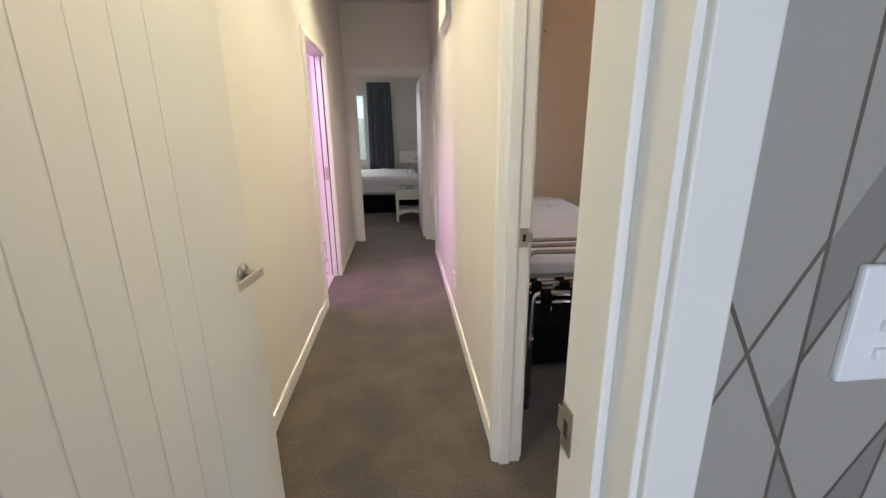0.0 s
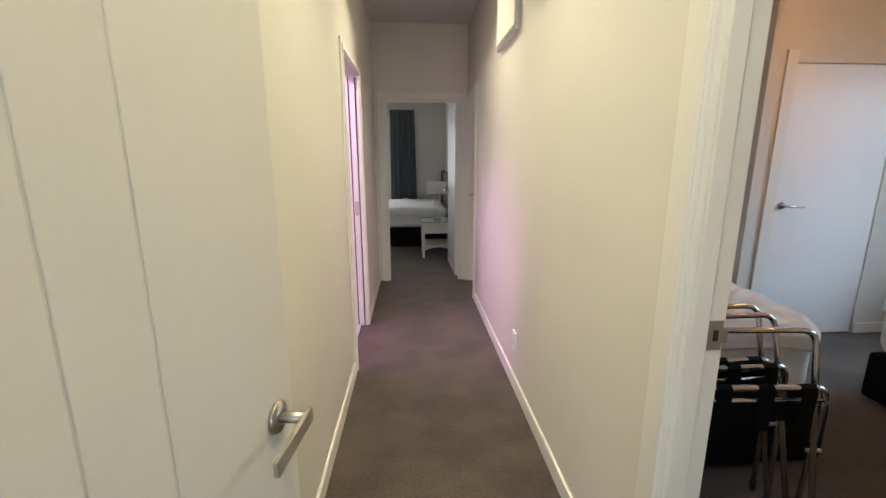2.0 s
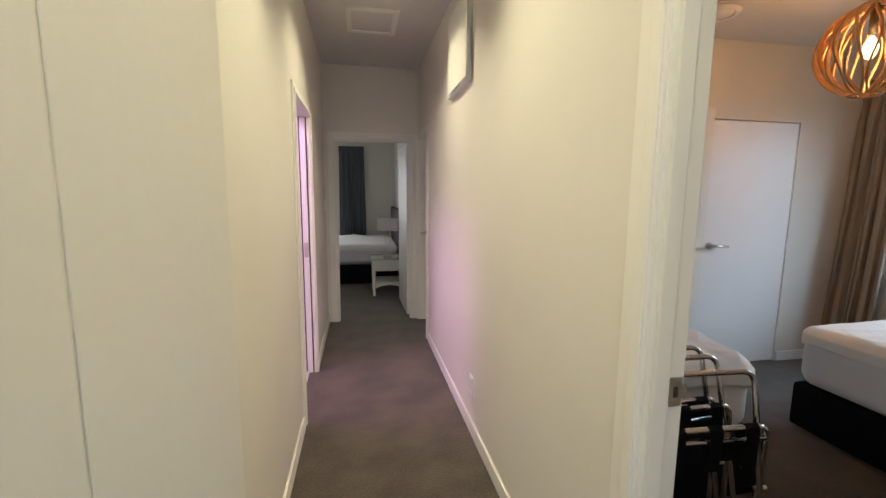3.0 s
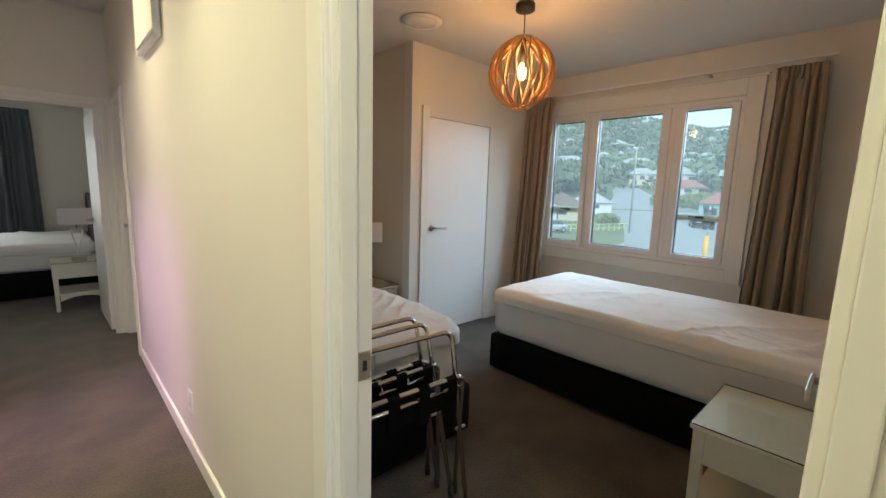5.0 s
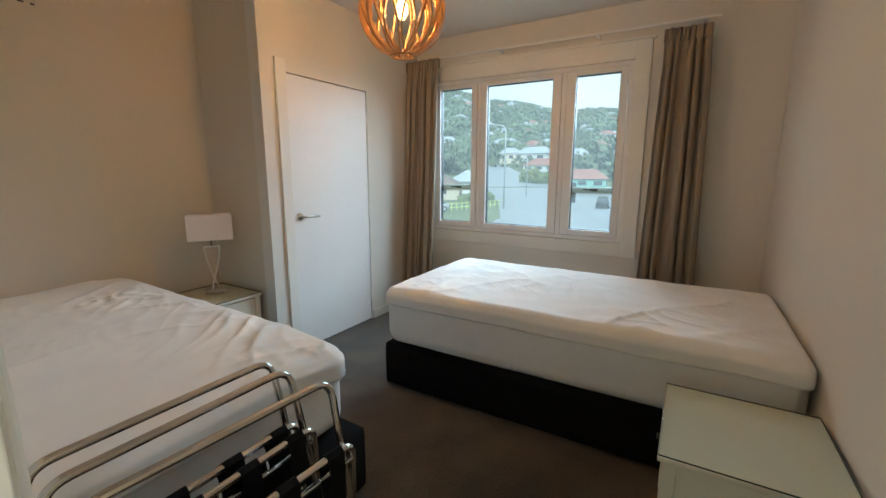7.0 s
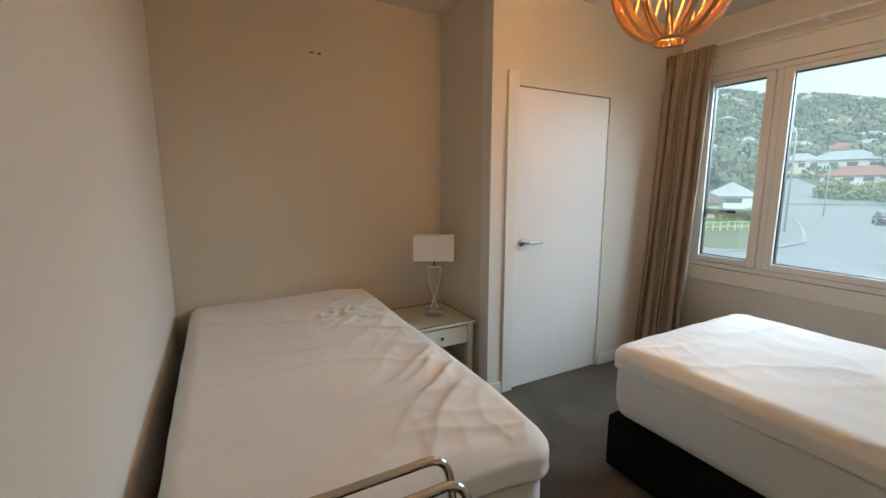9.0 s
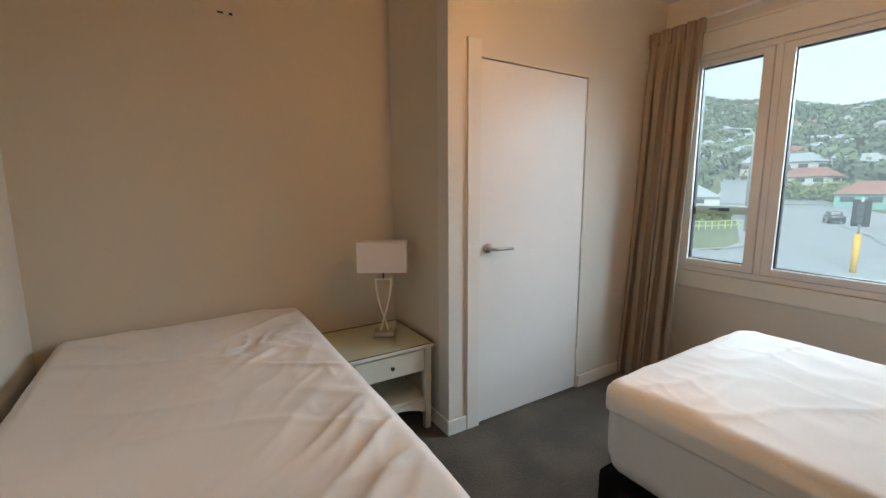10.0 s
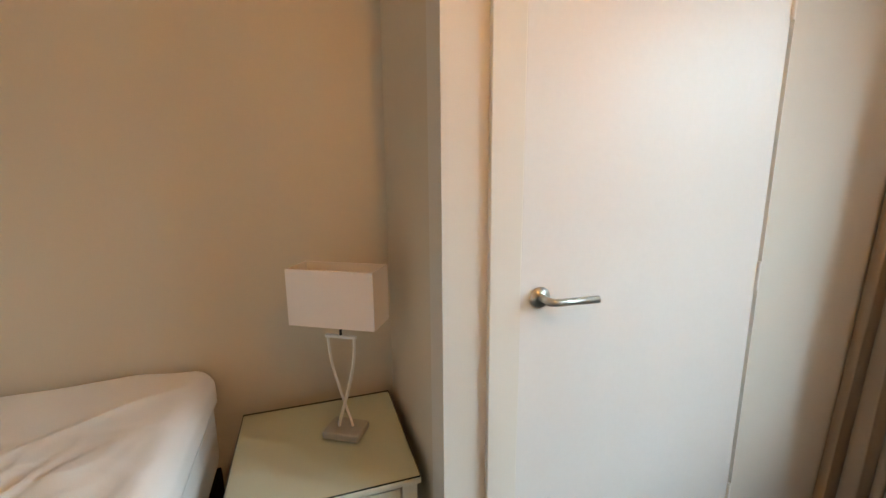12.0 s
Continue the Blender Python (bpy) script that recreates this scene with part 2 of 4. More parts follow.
def disc(r, h, sides=28, bevel=0.0, m=None):
    bm = bmesh.new()
    bmesh.ops.create_cone(bm, cap_ends=True, segments=sides, radius1=r, radius2=r, depth=h)
    if bevel:
        es = [e for e in bm.edges if abs(e.verts[0].co.z - e.verts[1].co.z) < 1e-6]
        bmesh.ops.bevel(bm, geom=es, offset=bevel, segments=2, affect="EDGES")
    if m:
        bmesh.ops.transform(bm, matrix=m, verts=bm.verts[:])
    return bm


def arc_path(points, r, n=6):
    """The points with their inner corners rounded by r."""
    pts = [Vector(p) for p in points]
    out = [pts[0]]
    for a, b, c in zip(pts, pts[1:], pts[2:]):
        d0, d1 = (a - b).normalized(), (c - b).normalized()
        p0, p1 = b + d0 * r, b + d1 * r
        for i in range(n + 1):
            t = i / n
            out.append(p0 * (1 - t) ** 2 + b * 2 * t * (1 - t) + p1 * t ** 2)
    out.append(pts[-1])
    return out


def empty(name, m=None):
    ob = new(name)
    if m:
        ob.matrix_world = m
    return ob


def wall(name, axis, a0, a1, u0, u1, z0, z1, holes=(), material=None):
    """A wall of thickness a0..a1 across axis, running u0..u1, with holes (u0, u1, z0, z1) cut right through."""
    us = sorted({u0, u1, *[h[0] for h in holes], *[h[1] for h in holes]})
    zs = sorted({z0, z1, *[h[2] for h in holes], *[h[3] for h in holes]})
    bm = bmesh.new()
    solid = {}
    for i in range(len(us) - 1):
        for k in range(len(zs) - 1):
            um, zm = (us[i] + us[i + 1]) / 2, (zs[k] + zs[k + 1]) / 2
            solid[i, k] = not any(h[0] < um < h[1] and h[2] < zm < h[3] for h in holes)

    def quad(*ps):
        bm.faces.new([bm.verts.new((a, u, z) if axis == "x" else (u, a, z)) for a, u, z in ps])
    for (i, k), s in solid.items():
        if not s:
            continue
        p, q, r, t = us[i], us[i + 1], zs[k], zs[k + 1]
        quad((a0, p, r), (a0, q, r), (a0, q, t), (a0, p, t))
        quad((a1, p, r), (a1, p, t), (a1, q, t), (a1, q, r))
        if not solid.get((i - 1, k)):
            quad((a0, p, r), (a0, p, t), (a1, p, t), (a1, p, r))
        if not solid.get((i + 1, k)):
            quad((a0, q, r), (a1, q, r), (a1, q, t), (a0, q, t))
        if not solid.get((i, k - 1)):
            quad((a0, p, r), (a1, p, r), (a1, q, r), (a0, q, r))
        if not solid.get((i, k + 1)):
            quad((a0, p, t), (a0, q, t), (a1, q, t), (a1, p, t))
    bmesh.ops.remove_doubles(bm, verts=bm.verts[:], dist=1e-5)
    bmesh.ops.recalc_face_normals(bm, faces=bm.faces[:])
    return tagged(finish(name, bm, material or M["wall"]), "smooth beige plaster wall, coloured deeper for the alcove's shade and lamplight" if material else "smooth cream painted plaster wall", "wall", kind="structure")


# ---- large structure ----
tagged(finish("floor", box(-3.2, 4.7, -3.4, 9.3, -0.12, 0.0), M["carpet"]), "dark brown-grey cut pile carpet", "floor", kind="structure")
tagged(finish("floor_tiles", box(-2.2, -0.055, 2.6, 5.6, 0.002, 0.010), M["tile"]), "pale tiled washroom floor", "floor", kind="structure")

wall("wall_hall_west", "x", -0.10, 0.0, 0.95, 5.655, 0, 2.80, [(3.575, 4.372, 0, 1.975)])
wall("wall_hall_east", "x", 0.985, 1.075, 0.95, 5.655, 0, 2.80, [(1.055, 1.895, 0, 2.005), (4.955, 5.62, 0, 2.005)])
wall("wall_hall_end", "y", 5.655, 5.755, -2.6, 1.10, 0, 2.80, [(0.088, 0.931, 0, 1.982)])
wall("wall_entry", "y", 0.79, 0.95, -3.0, 1.0, 0, 2.80, [(0.022, 0.878, 0, 2.005)])
wall("wall_bedroom_south", "y", 0.79, 1.0, 1.0, 4.76, 0, 2.80)
wall("wall_alcove_back", "y", 4.55, 4.65, 1.075, 2.82, 0, 2.80, material=M["dim_beige_wall"])
wall("wall_alcove_return", "x", 2.82, 2.92, 4.0, 4.65, 0, 2.80, material=M["dim_beige_wall"])
wall("wall_closet_front", "y", 3.90, 4.0, 2.82, 4.61, 0, 2.80, [(3.005, 3.838, 0, 1.995)])
wall("wall_closet_back", "y", 4.55, 4.65, 2.92, 4.61, 0, 2.80)
wall("wall_window", "x", 4.61, 4.76, 1.0, 4.65, 0, 2.80, [(1.93, 3.735, 0.765, 2.172)])
wall("wall_far_room_east", "x", 1.0, 1.10, 5.755, 9.10, 0, 2.80)
wall("wall_far_room_north", "y", 9.10, 9.22, -2.6, 1.10, 0, 2.80, [(-1.4, -0.02, 0.72, 2.08)])
wall("wall_far_room_west", "x", -2.6, -2.5, 5.755, 9.10, 0, 2.80)
wall("wall_washroom_west", "x", -2.2, -2.1, 2.6, 5.655, 0, 2.80)
wall("wall_washroom_south", "y", 2.5, 2.6, -2.2, -0.10, 0, 2.80)
wall("wall_living_west", "x", -3.0, -2.9, -3.2, 0.79, 0, 2.80)
wall("wall_living_south", "y", -3.3, -3.2, -3.0, 4.76, 0, 2.80, [(-1.9, 1.7, 0.35, 2.40)])
wall("wall_living_east", "x", 4.66, 4.76, -3.2, 0.79, 0, 2.80)
wall("wall_linen_back", "x", 1.75, 1.85, 4.65, 5.755, 0, 2.80)


def ceiling(name, x0, x1, y0, y1, z):
    return tagged(finish(name, box(x0, x1, y0, y1, z, 2.84), M["ceiling"]), "flat white painted ceiling", "ceiling", kind="structure")


ceiling("ceiling_hall", 0.0, 0.985, 0.95, 5.655, 2.70)
ceiling("ceiling_bedroom", 1.075, 4.61, 1.0, 4.55, 2.565)
ceiling("ceiling_far_room", -2.5, 1.0, 5.755, 9.10, 2.60)
ceiling("ceiling_washroom", -2.1, -0.10, 2.6, 5.655, 2.55)
ceiling("ceiling_living", -2.9, 4.66, -3.2, 0.79, 2.60)


def baseboard(x0, x1, y0, y1):
    bm = bmesh.new()
    add_box(bm, x0, x1, y0, y1, 0.0, 0.082, 0.003, 2)
    return tagged(finish("baseboard", bm, M["trim"]), "low white painted skirting board", "baseboard", kind="structure")


baseboard(0.0, 0.014, 0.95, 3.53)
baseboard(0.0, 0.014, 4.418, 5.655)
baseboard(0.971, 0.985, 1.975, 4.88)
baseboard(1.075, 1.089, 1.975, 4.55)
baseboard(1.089, 2.806, 4.536, 4.55)
baseboard(2.806, 2.82, 3.90, 4.536)
baseboard(2.806, 2.928, 3.886, 3.90)
baseboard(3.845, 4.61, 3.886, 3.90)
baseboard(4.596, 4.61, 1.014, 3.886)
baseboard(1.075, 4.61, 1.0, 1.014)
baseboard(-2.4, 0.0, 9.086, 9.10)
baseboard(0.986, 1.0, 5.77, 9.086)


def casing(name, axis, face, out, ua, ub, top, width=0.075, thick=0.016, head=True, sides=(True, True), step=True):
    """A stepped architrave round an opening ua..ub on a wall face; out is +1 or -1."""
    bm = bmesh.new()

    def bar(u0, u1, z0, z1, t):
        a, b = sorted((face, face + out * t))
        if axis == "x":
            add_box(bm, a, b, u0, u1, z0, z1, 0.003, 2)
        else:
            add_box(bm, u0, u1, a, b, z0, z1, 0.003, 2)
    w2 = width * 0.45
    for on, u, s in ((sides[0], ua, -1), (sides[1], ub, 1)):
        if on:
            bar(*sorted((u, u + s * width)), 0, top + (width if head else 0), thick)
            if step:
                bar(*sorted((u + s * 0.004, u + s * w2)), 0, top + (w2 if head else 0), thick + 0.007)
    if head:
        bar(ua, ub, top, top + width, thick - 0.002)
        if step:
            bar(ua, ub, top + 0.004, top + w2, thick + 0.005)
    return tagged(finish(name, bm, M["trim"]), "white painted timber door architrave", "trim", kind="structure")


def lining(name, axis, a0, a1, ua, ub, top, t=0.027, stop=None):
    """The jamb boards inside an opening, with a door stop."""
    bm = bmesh.new()

    def bar(p0, p1, u0, u1, z0, z1, bev=0.002):
        if axis == "x":
            add_box(bm, p0, p1, u0, u1, z0, z1, bev, 2)
        else:
            add_box(bm, u0, u1, p0, p1, z0, z1, bev, 2)
    bar(a0, a1, ua - t, ua, 0, top + t)
    bar(a0, a1, ub, ub + t, 0, top + t)
    bar(a0, a1, ua, ub, top, top + t)
    if stop:
        s0, s1 = stop
        bar(s0, s1, ua, ua + 0.012, 0, top)
        bar(s0, s1, ub - 0.012, ub, 0, top)
        bar(s0, s1, ua + 0.012, ub - 0.012, top - 0.012, top)
    return tagged(finish(name, bm, M["trim"]), "white painted timber door jamb", "trim", kind="structure")


# entry doorway, bedroom doorway, linen doorway, far doorway, washroom doorway
lining("trim_entry_jamb", "y", 0.784, 0.955, 0.05, 0.85, 1.975, stop=(0.835, 0.875))
casing("trim_entry_casing", "y", 0.79, -1, 0.042, 0.858, 1.985, width=0.055, step=False)
casing("trim_entry_casing_hall", "y", 0.95, 1, 0.050, 0.858, 1.985, width=0.05)
lining("trim_bedroom_jamb", "x", 0.979, 1.079, 1.080, 1.870, 1.975, stop=(0.992, 1.032))
casing("trim_bedroom_casing", "x", 0.985, -1, 1.075, 1.875, 1.985, width=0.085, sides=(False, True))
casing("trim_bedroom_casing_inner", "x", 1.075, 1, 1.070, 1.888, 1.985, width=0.07, thick=0.010, sides=(False, True))
lining("trim_linen_jamb", "x", 0.979, 1.079, 4.982, 5.593, 1.978)
casing("trim_linen_casing", "x", 0.985, -1, 4.975, 5.60, 1.985, width=0.05, thick=0.012, sides=(True, True))
lining("trim_far_jamb", "y", 5.649, 5.761, 0.115, 0.904, 1.955, stop=(5.66, 5.70))
casing("trim_far_casing", "y", 5.655, -1, 0.108, 0.911, 1.962, width=0.07)
lining("trim_washroom_jamb", "x", -0.106, 0.006, 3.602, 4.345, 1.948)
casing("trim_washroom_casing", "x", 0.0, 1, 3.595, 4.352, 1.955, width=0.055, thick=0.012)
# Solid dark strips on the jamb stand for the shade in the pocket gaps.
finish_slots = bmesh.new()
for xs in (-0.072, -0.022):
    add_box(finish_slots, xs - 0.004, xs + 0.004, 4.3415, 4.35, 0.004, 1.945)
tagged(finish("trim_slider_slot_shade", finish_slots, M["recess_shade"]), "dark strips in place of the shaded pocket gaps beside the sliding door edge", "trim", kind="structure")


# ---- doors and their fittings ----
def lever_set(parent, x, y, z, out, along, flat=True):
    """A rose, neck and lever on a door face; out: the face's normal along y, along: the lever's way along x."""
    h = part("handle", disc(0.026, 0.010, 28, 0.002, pose(x, y + out * 0.005, z, 90)), M["steel"], parent, "brushed nickel lever handle", True)
    part("neck", tube([(x, y + out * 0.008, z), (x, y + out * 0.055, z)], 0.0095, 14), M["steel"], h, "", True)
    if flat:
        part("lever", box(min(x - along * 0.012, x + along * 0.118), max(x - along * 0.012, x + along * 0.118), y + out * 0.055 - 0.004, y + out * 0.055 + 0.004, z - 0.0125, z + 0.0125, 0.0015), M["steel"], h)
    else:
        part("lever", tube(arc_path([(x, y + out * 0.03, z), (x, y + out * 0.058, z), (x + along * 0.13, y + out * 0.058, z - 0.004)], 0.02), 0.0095, 14), M["steel"], h, "", True)
    return h


def hinge(parent, x, y, z, name="hinge"):
    bm = tube([(x, y, z - 0.05), (x, y, z + 0.05)], 0.006, 10)
    add_box(bm, x - 0.028, x + 0.028, y - 0.0025, y + 0.0015, z - 0.05, z + 0.05, 0.001, 1)
    return part(name, bm, M["steel"], parent, "steel butt hinge")


def plank_door(name, m, width, height, label, grooves, handle=(0.66, 0.94), flipped=False):
    """A leaf hinged on its local z axis, running along +x, with upright boards between grooves on both faces."""
    d = finish(name, box(0.0, width, -0.0176, 0.0176, 0.008, height, 0.002), M["door"])
    d.matrix_world = m
    tagged(d, label, "door", kind="structure")
    cuts = [0.0, *grooves, width]
    for s in (-1, 1):
        made = {}
        for a, b in zip(cuts, cuts[1:]):
            w = round(b - a, 4)
            if w not in made:
                made[w] = box(0.0014, w - 0.0014, *sorted((s * 0.0170, s * 0.0190)), 0.009, height - 0.001, 0.0012, 1)
                o = part("plank", made[w], M["door"], d)
                made[w] = o.data
            else:
                o = new("plank", made[w])
                o.parent = d
            o.location = (a, 0, 0)
    for s in (-1, 1):
        lever_set(d, handle[0], s * 0.019, handle[1], s, -1)
    for hz in (0.22, 0.93, 1.76):
        hinge(d, -0.004, 0.019, hz)
        leaf = part("hinge_leaf", box(0.001, 0.030, -0.0212, -0.0190, hz - 0.05, hz + 0.05, 0.0007, 1), M["steel"], d, "screwed steel hinge leaf")
        for q in (-0.035, 0.0, 0.035):
            part("screw", disc(0.0045, 0.0016, 12, 0, pose(0.018, -0.0216, hz + q, 90)), M["steel"], leaf)
    part("latch_plate", box(width - 0.0005, width + 0.0015, -0.012, 0.012, handle[1] - 0.05, handle[1] + 0.05), M["steel"], d, "nickel latch plate")
    return d


plank_door("door_entry", pose(0.052, 0.962, 0, 0, 0, 82.8), 0.785, 1.965, "cream boarded door standing open against the hall wall", [0.026 + 0.094 * k for k in range(6)], (0.717, 0.938))
plank_door("door_bedroom", pose(1.092, 1.060, 0, 0, 0, 0.5), 0.775, 1.965, "white boarded door standing open along the bedroom wall", [0.063 + 0.094 * k for k in range(7)], (0.720, 0.965))


def flush_door(name, m, width, height, label, handle_z, face=-1, hinge_far=True, flat=False):
    d = finish(name, box(0.0, width, -0.018, 0.018, 0.010, height, 0.0015), M["flush_door"])
    d.matrix_world = m
    tagged(d, label, "door", kind="structure")
    lever_set(d, 0.052, face * 0.018, handle_z, face, 1, flat)
    for hz in (0.24, 1.0, 1.76):
        part("hinge", tube([(width + 0.003, face * 0.020, hz - 0.045), (width + 0.003, face * 0.020, hz + 0.045)], 0.0055, 10), M["flush_door"], d, "painted hinge knuckle")
    return d


flush_door("door_closet", pose(3.019, 3.916, 0), 0.800, 1.984, "plain white flush closet door, shut", 1.014)
bm = bmesh.new()
add_box(bm, 3.005, 3.0155, 3.898, 4.0, 0, 1.995)
add_box(bm, 3.8350, 3.838, 3.898, 4.0, 0, 1.995)
add_box(bm, 3.0155, 3.8350, 3.898, 4.0, 1.9915, 1.995)
tagged(finish("trim_closet_jamb", bm, M["trim"]), "white painted closet door jamb", "trim", kind="structure")
bm = bmesh.new()
add_box(bm, 2.930, 3.013, 3.884, 3.90, 0, 2.07, 0.003)
tagged(finish("trim_closet_casing", bm, M["trim"]), "white painted closet architrave", "trim", kind="structure")

flush_door("door_far_room", pose(0.868, 6.535, 0, 0, 0, -88.5), 0.765, 1.945, "white flush door standing open into the far bedroom", 0.96, -1, True, True)
flush_door("door_linen", pose(1.075, 5.588, 0, 0, 0, -90), 0.60, 1.968, "white flush linen cupboard door, shut", 0.98, -1, True, True)
slider = finish("door_washroom", box(-0.066, -0.028, 4.338, 4.36, 0.012, 1.945, 0.001), M["flush_door"])
tagged(slider, "white cavity sliding door drawn into its pocket", "door", kind="structure")
part("pull_plate", box(-0.062, -0.030, 4.334, 4.3385, 0.92, 1.03, 0.001), M["steel"], slider, "dark nickel edge pull")

def strike(name, m):
    s = finish(name, box(-0.016, 0.016, -0.0015, 0.0015, -0.035, 0.035, 0.0007, 1), M["steel"])
    s.matrix_world = m
    tagged(s, "nickel strike plate let into the door jamb", "strike plate")
    part("hole", box(-0.006, 0.006, -0.0022, 0.0010, -0.013, 0.013), M["recess_shade"], s)
    part("lip", box(-0.030, -0.016, -0.0012, 0.0012, -0.018, 0.018, 0.0005, 1), M["steel"], s)
    return s


strike("strike_plate", pose(1.057, 1.8685, 0.962, 0, 180))
strike("strike_plate", pose(0.8490, 0.935, 0.935, 0, 0, -90))

# ---- window of the bedroom ----
def window(name, label, axis_m, y0, y1, z0, z1, lights, rails):
    """A white frame in a wall hole, local x outwards; lights: the glass as (y0, y1, z0, z1)."""
    w = finish(name, bmesh.new(), M["frame"])
    bm = bmesh.new()
    fw = 0.035
    add_box(bm, -0.005, 0.075, y0, y0 + fw, z0, z1, 0.003)
    add_box(bm, -0.005, 0.075, y1 - fw, y1, z0, z1, 0.003)
    add_box(bm, -0.003, 0.073, y0 + fw, y1 - fw, z0, z0 + fw, 0.003)
    add_box(bm, -0.003, 0.073, y0 + fw, y1 - fw, z1 - fw, z1, 0.003)
    for a, b in zip(lights, lights[1:]):
        mid = (a[1] + b[0]) / 2
        add_box(bm, -0.004, 0.074, mid - 0.018, mid + 0.018, z0 + fw, z1 - fw, 0.003)
    bm.to_mesh(w.data)
    bm.free()
    w.matrix_world = axis_m
    tagged(w, label, "window", kind="structure")
    cuts = [y0 + fw] + [c for a, b in zip(lights, lights[1:]) for c in ((a[1] + b[0]) / 2 - 0.018, (a[1] + b[0]) / 2 + 0.018)] + [y1 - fw]
    for i, (a, b, c, d) in enumerate(lights):
        sy0, sy1 = cuts[2 * i] + 0.004, cuts[2 * i + 1] - 0.004
        sz0, sz1 = z0 + fw + 0.004, z1 - fw - 0.004
        bm = bmesh.new()
        x0, x1 = -0.012, 0.055
        add_box(bm, x0, x1, sy0, a, sz0, sz1, 0.004)
        add_box(bm, x0, x1, b, sy1, sz0, sz1, 0.004)
        add_box(bm, x0 + 0.001, x1 - 0.001, a, b, sz0, c, 0.004)
        add_box(bm, x0 + 0.001, x1 - 0.001, a, b, d, sz1, 0.004)
        sash = part("sash", bm, M["frame"], w)
        gasket = bmesh.new()
        for q in ((a, a + 0.006, c, d), (b - 0.006, b, c, d), (a + 0.006, b - 0.006, c, c + 0.006), (a + 0.006, b - 0.006, d - 0.006, d)):
            add_box(gasket, 0.012, 0.044, *q)
        part("gasket", gasket, M["black_plastic"], sash)
        pane = part("pane", box(0.026, 0.032, a + 0.002, b - 0.002, c + 0.002, d - 0.002), M["glass"], sash)
        pane.visible_shadow = False
        if i in rails:
            rail = part("rail", box(0.048, 0.066, a, b, 1.160, 1.212, 0.003), M["rail"], sash, "pale green outer safety rail")
            mid = (a + b) / 2
            k = box(0.030, 0.047, mid - 0.045, mid + 0.015, 1.178, 1.200, 0.004)
            add_box(k, 0.036, 0.046, mid + 0.015, mid + 0.075, 1.186, 1.196, 0.002)
            part("latch", k, M["black_plastic"], rail, "black window latch")
    return w


window("window_1", "white framed three-light window looking out to the hills", pose(4.622, 0, 0), 1.932, 3.733, 0.768, 2.170,
       [(2.026, 2.362, 0.852, 2.098), (2.552, 3.150, 0.852, 2.098), (3.303, 3.640, 0.852, 2.098)], (0, 2))
bm = bmesh.new()
add_box(bm, 4.588, 4.610, 1.82, 1.932, 0.66, 2.30, 0.004)
add_box(bm, 4.588, 4.610, 3.733, 3.845, 0.66, 2.30, 0.004)
add_box(bm, 4.590, 4.610, 1.932, 3.733, 2.170, 2.30, 0.004)
add_box(bm, 4.590, 4.610, 1.932, 3.733, 0.66, 0.768, 0.004)
add_box(bm, 4.575, 4.610, 1.80, 3.865, 2.30, 2.318, 0.004)
tagged(finish("trim_window_casing", bm, M["trim"]), "white painted window architrave", "trim", kind="structure")
window("window_2", "white framed window of the far bedroom", pose(0, 9.118, 0, 0, 0, 90), 0.022, 1.398, 0.722, 2.078, [(0.09, 0.66, 0.79, 2.01), (0.76, 1.33, 0.79, 2.01)], ())


# ---- fittings on the hall walls and ceilings ----
jp = finish("hinge_plate", box(0.0485, 0.0515, 0.905, 0.950, 0.87, 0.97, 0.0007, 1), M["steel"])
tagged(jp, "steel hinge leaf screwed to the entry jamb", "hinge")
for z in (0.885, 0.92, 0.955):
    part("screw", disc(0.004, 0.002, 12, 0, pose(0.052, 0.927, z, 0, 90)), M["steel"], jp)


def outlet_plate(name, m, label, category, w, h, rockers):
    """A plate on a wall with local -y outwards; rockers as (x, z, half width, half height)."""
    o = finish(name, box(-w / 2, w / 2, -0.009, 0.0, -h / 2, h / 2, 0.003, 2), M["white_plastic"])
    o.matrix_world = m
    tagged(o, label, category)
    for x, z, a, b in rockers:
        part("rocker", box(x - a, x + a, -0.014, -0.008, z - b, z + b, 0.002, 2), M["white_plastic"], o)
    return o


outlet_plate("light_switch", pose(0.0, 5.55, 1.28, 0, 0, 90), "white light switch on the hall wall", "switch", 0.074, 0.116, [(0, 0.02, 0.008, 0.011), (0, -0.02, 0.008, 0.011)])
so = outlet_plate("wall_socket", pose(0.985, 3.33, 0.29, 0, 0, -90), "white power socket low on the hall wall", "socket", 0.074, 0.116, [(0, 0.035, 0.010, 0.008)])
for dx in (-0.012, 0.012):
    part("slot", box(dx - 0.0012, dx + 0.0012, -0.0098, -0.0085, -0.018, -0.006), M["recess_shade"], so)
outlet_plate("light_switch", pose(1.074, 0.7885, 1.153, 0, 0, 0), "white three-gang switch on the patterned wall", "switch", 0.072, 0.116,
             [(0.004, z, 0.011, 0.006) for z in (-0.028, 0.0, 0.028)])

panel = finish("meter_cabinet", box(0.955, 0.985, 3.47, 3.97, 2.040, 2.54, 0.004), M["white_plastic"])
tagged(panel, "white fuse cabinet high on the hall wall", "fuse box")
part("door", box(0.944, 0.9545, 3.435, 3.905, 2.055, 2.525, 0.003), M["trim"], panel)

hatch = finish("ceiling_hatch", bmesh.new(), M["trim"])
bm = bmesh.new()
for q in ((0.28, 0.32, 4.25, 4.71), (0.62, 0.66, 4.25, 4.71), (0.32, 0.62, 4.25, 4.29), (0.32, 0.62, 4.67, 4.71)):
    add_box(bm, *q, 2.682, 2.70, 0.004)
bm.to_mesh(hatch.data)
bm.free()
tagged(hatch, "small white framed ceiling hatch in the hall", "hatch", kind="structure")
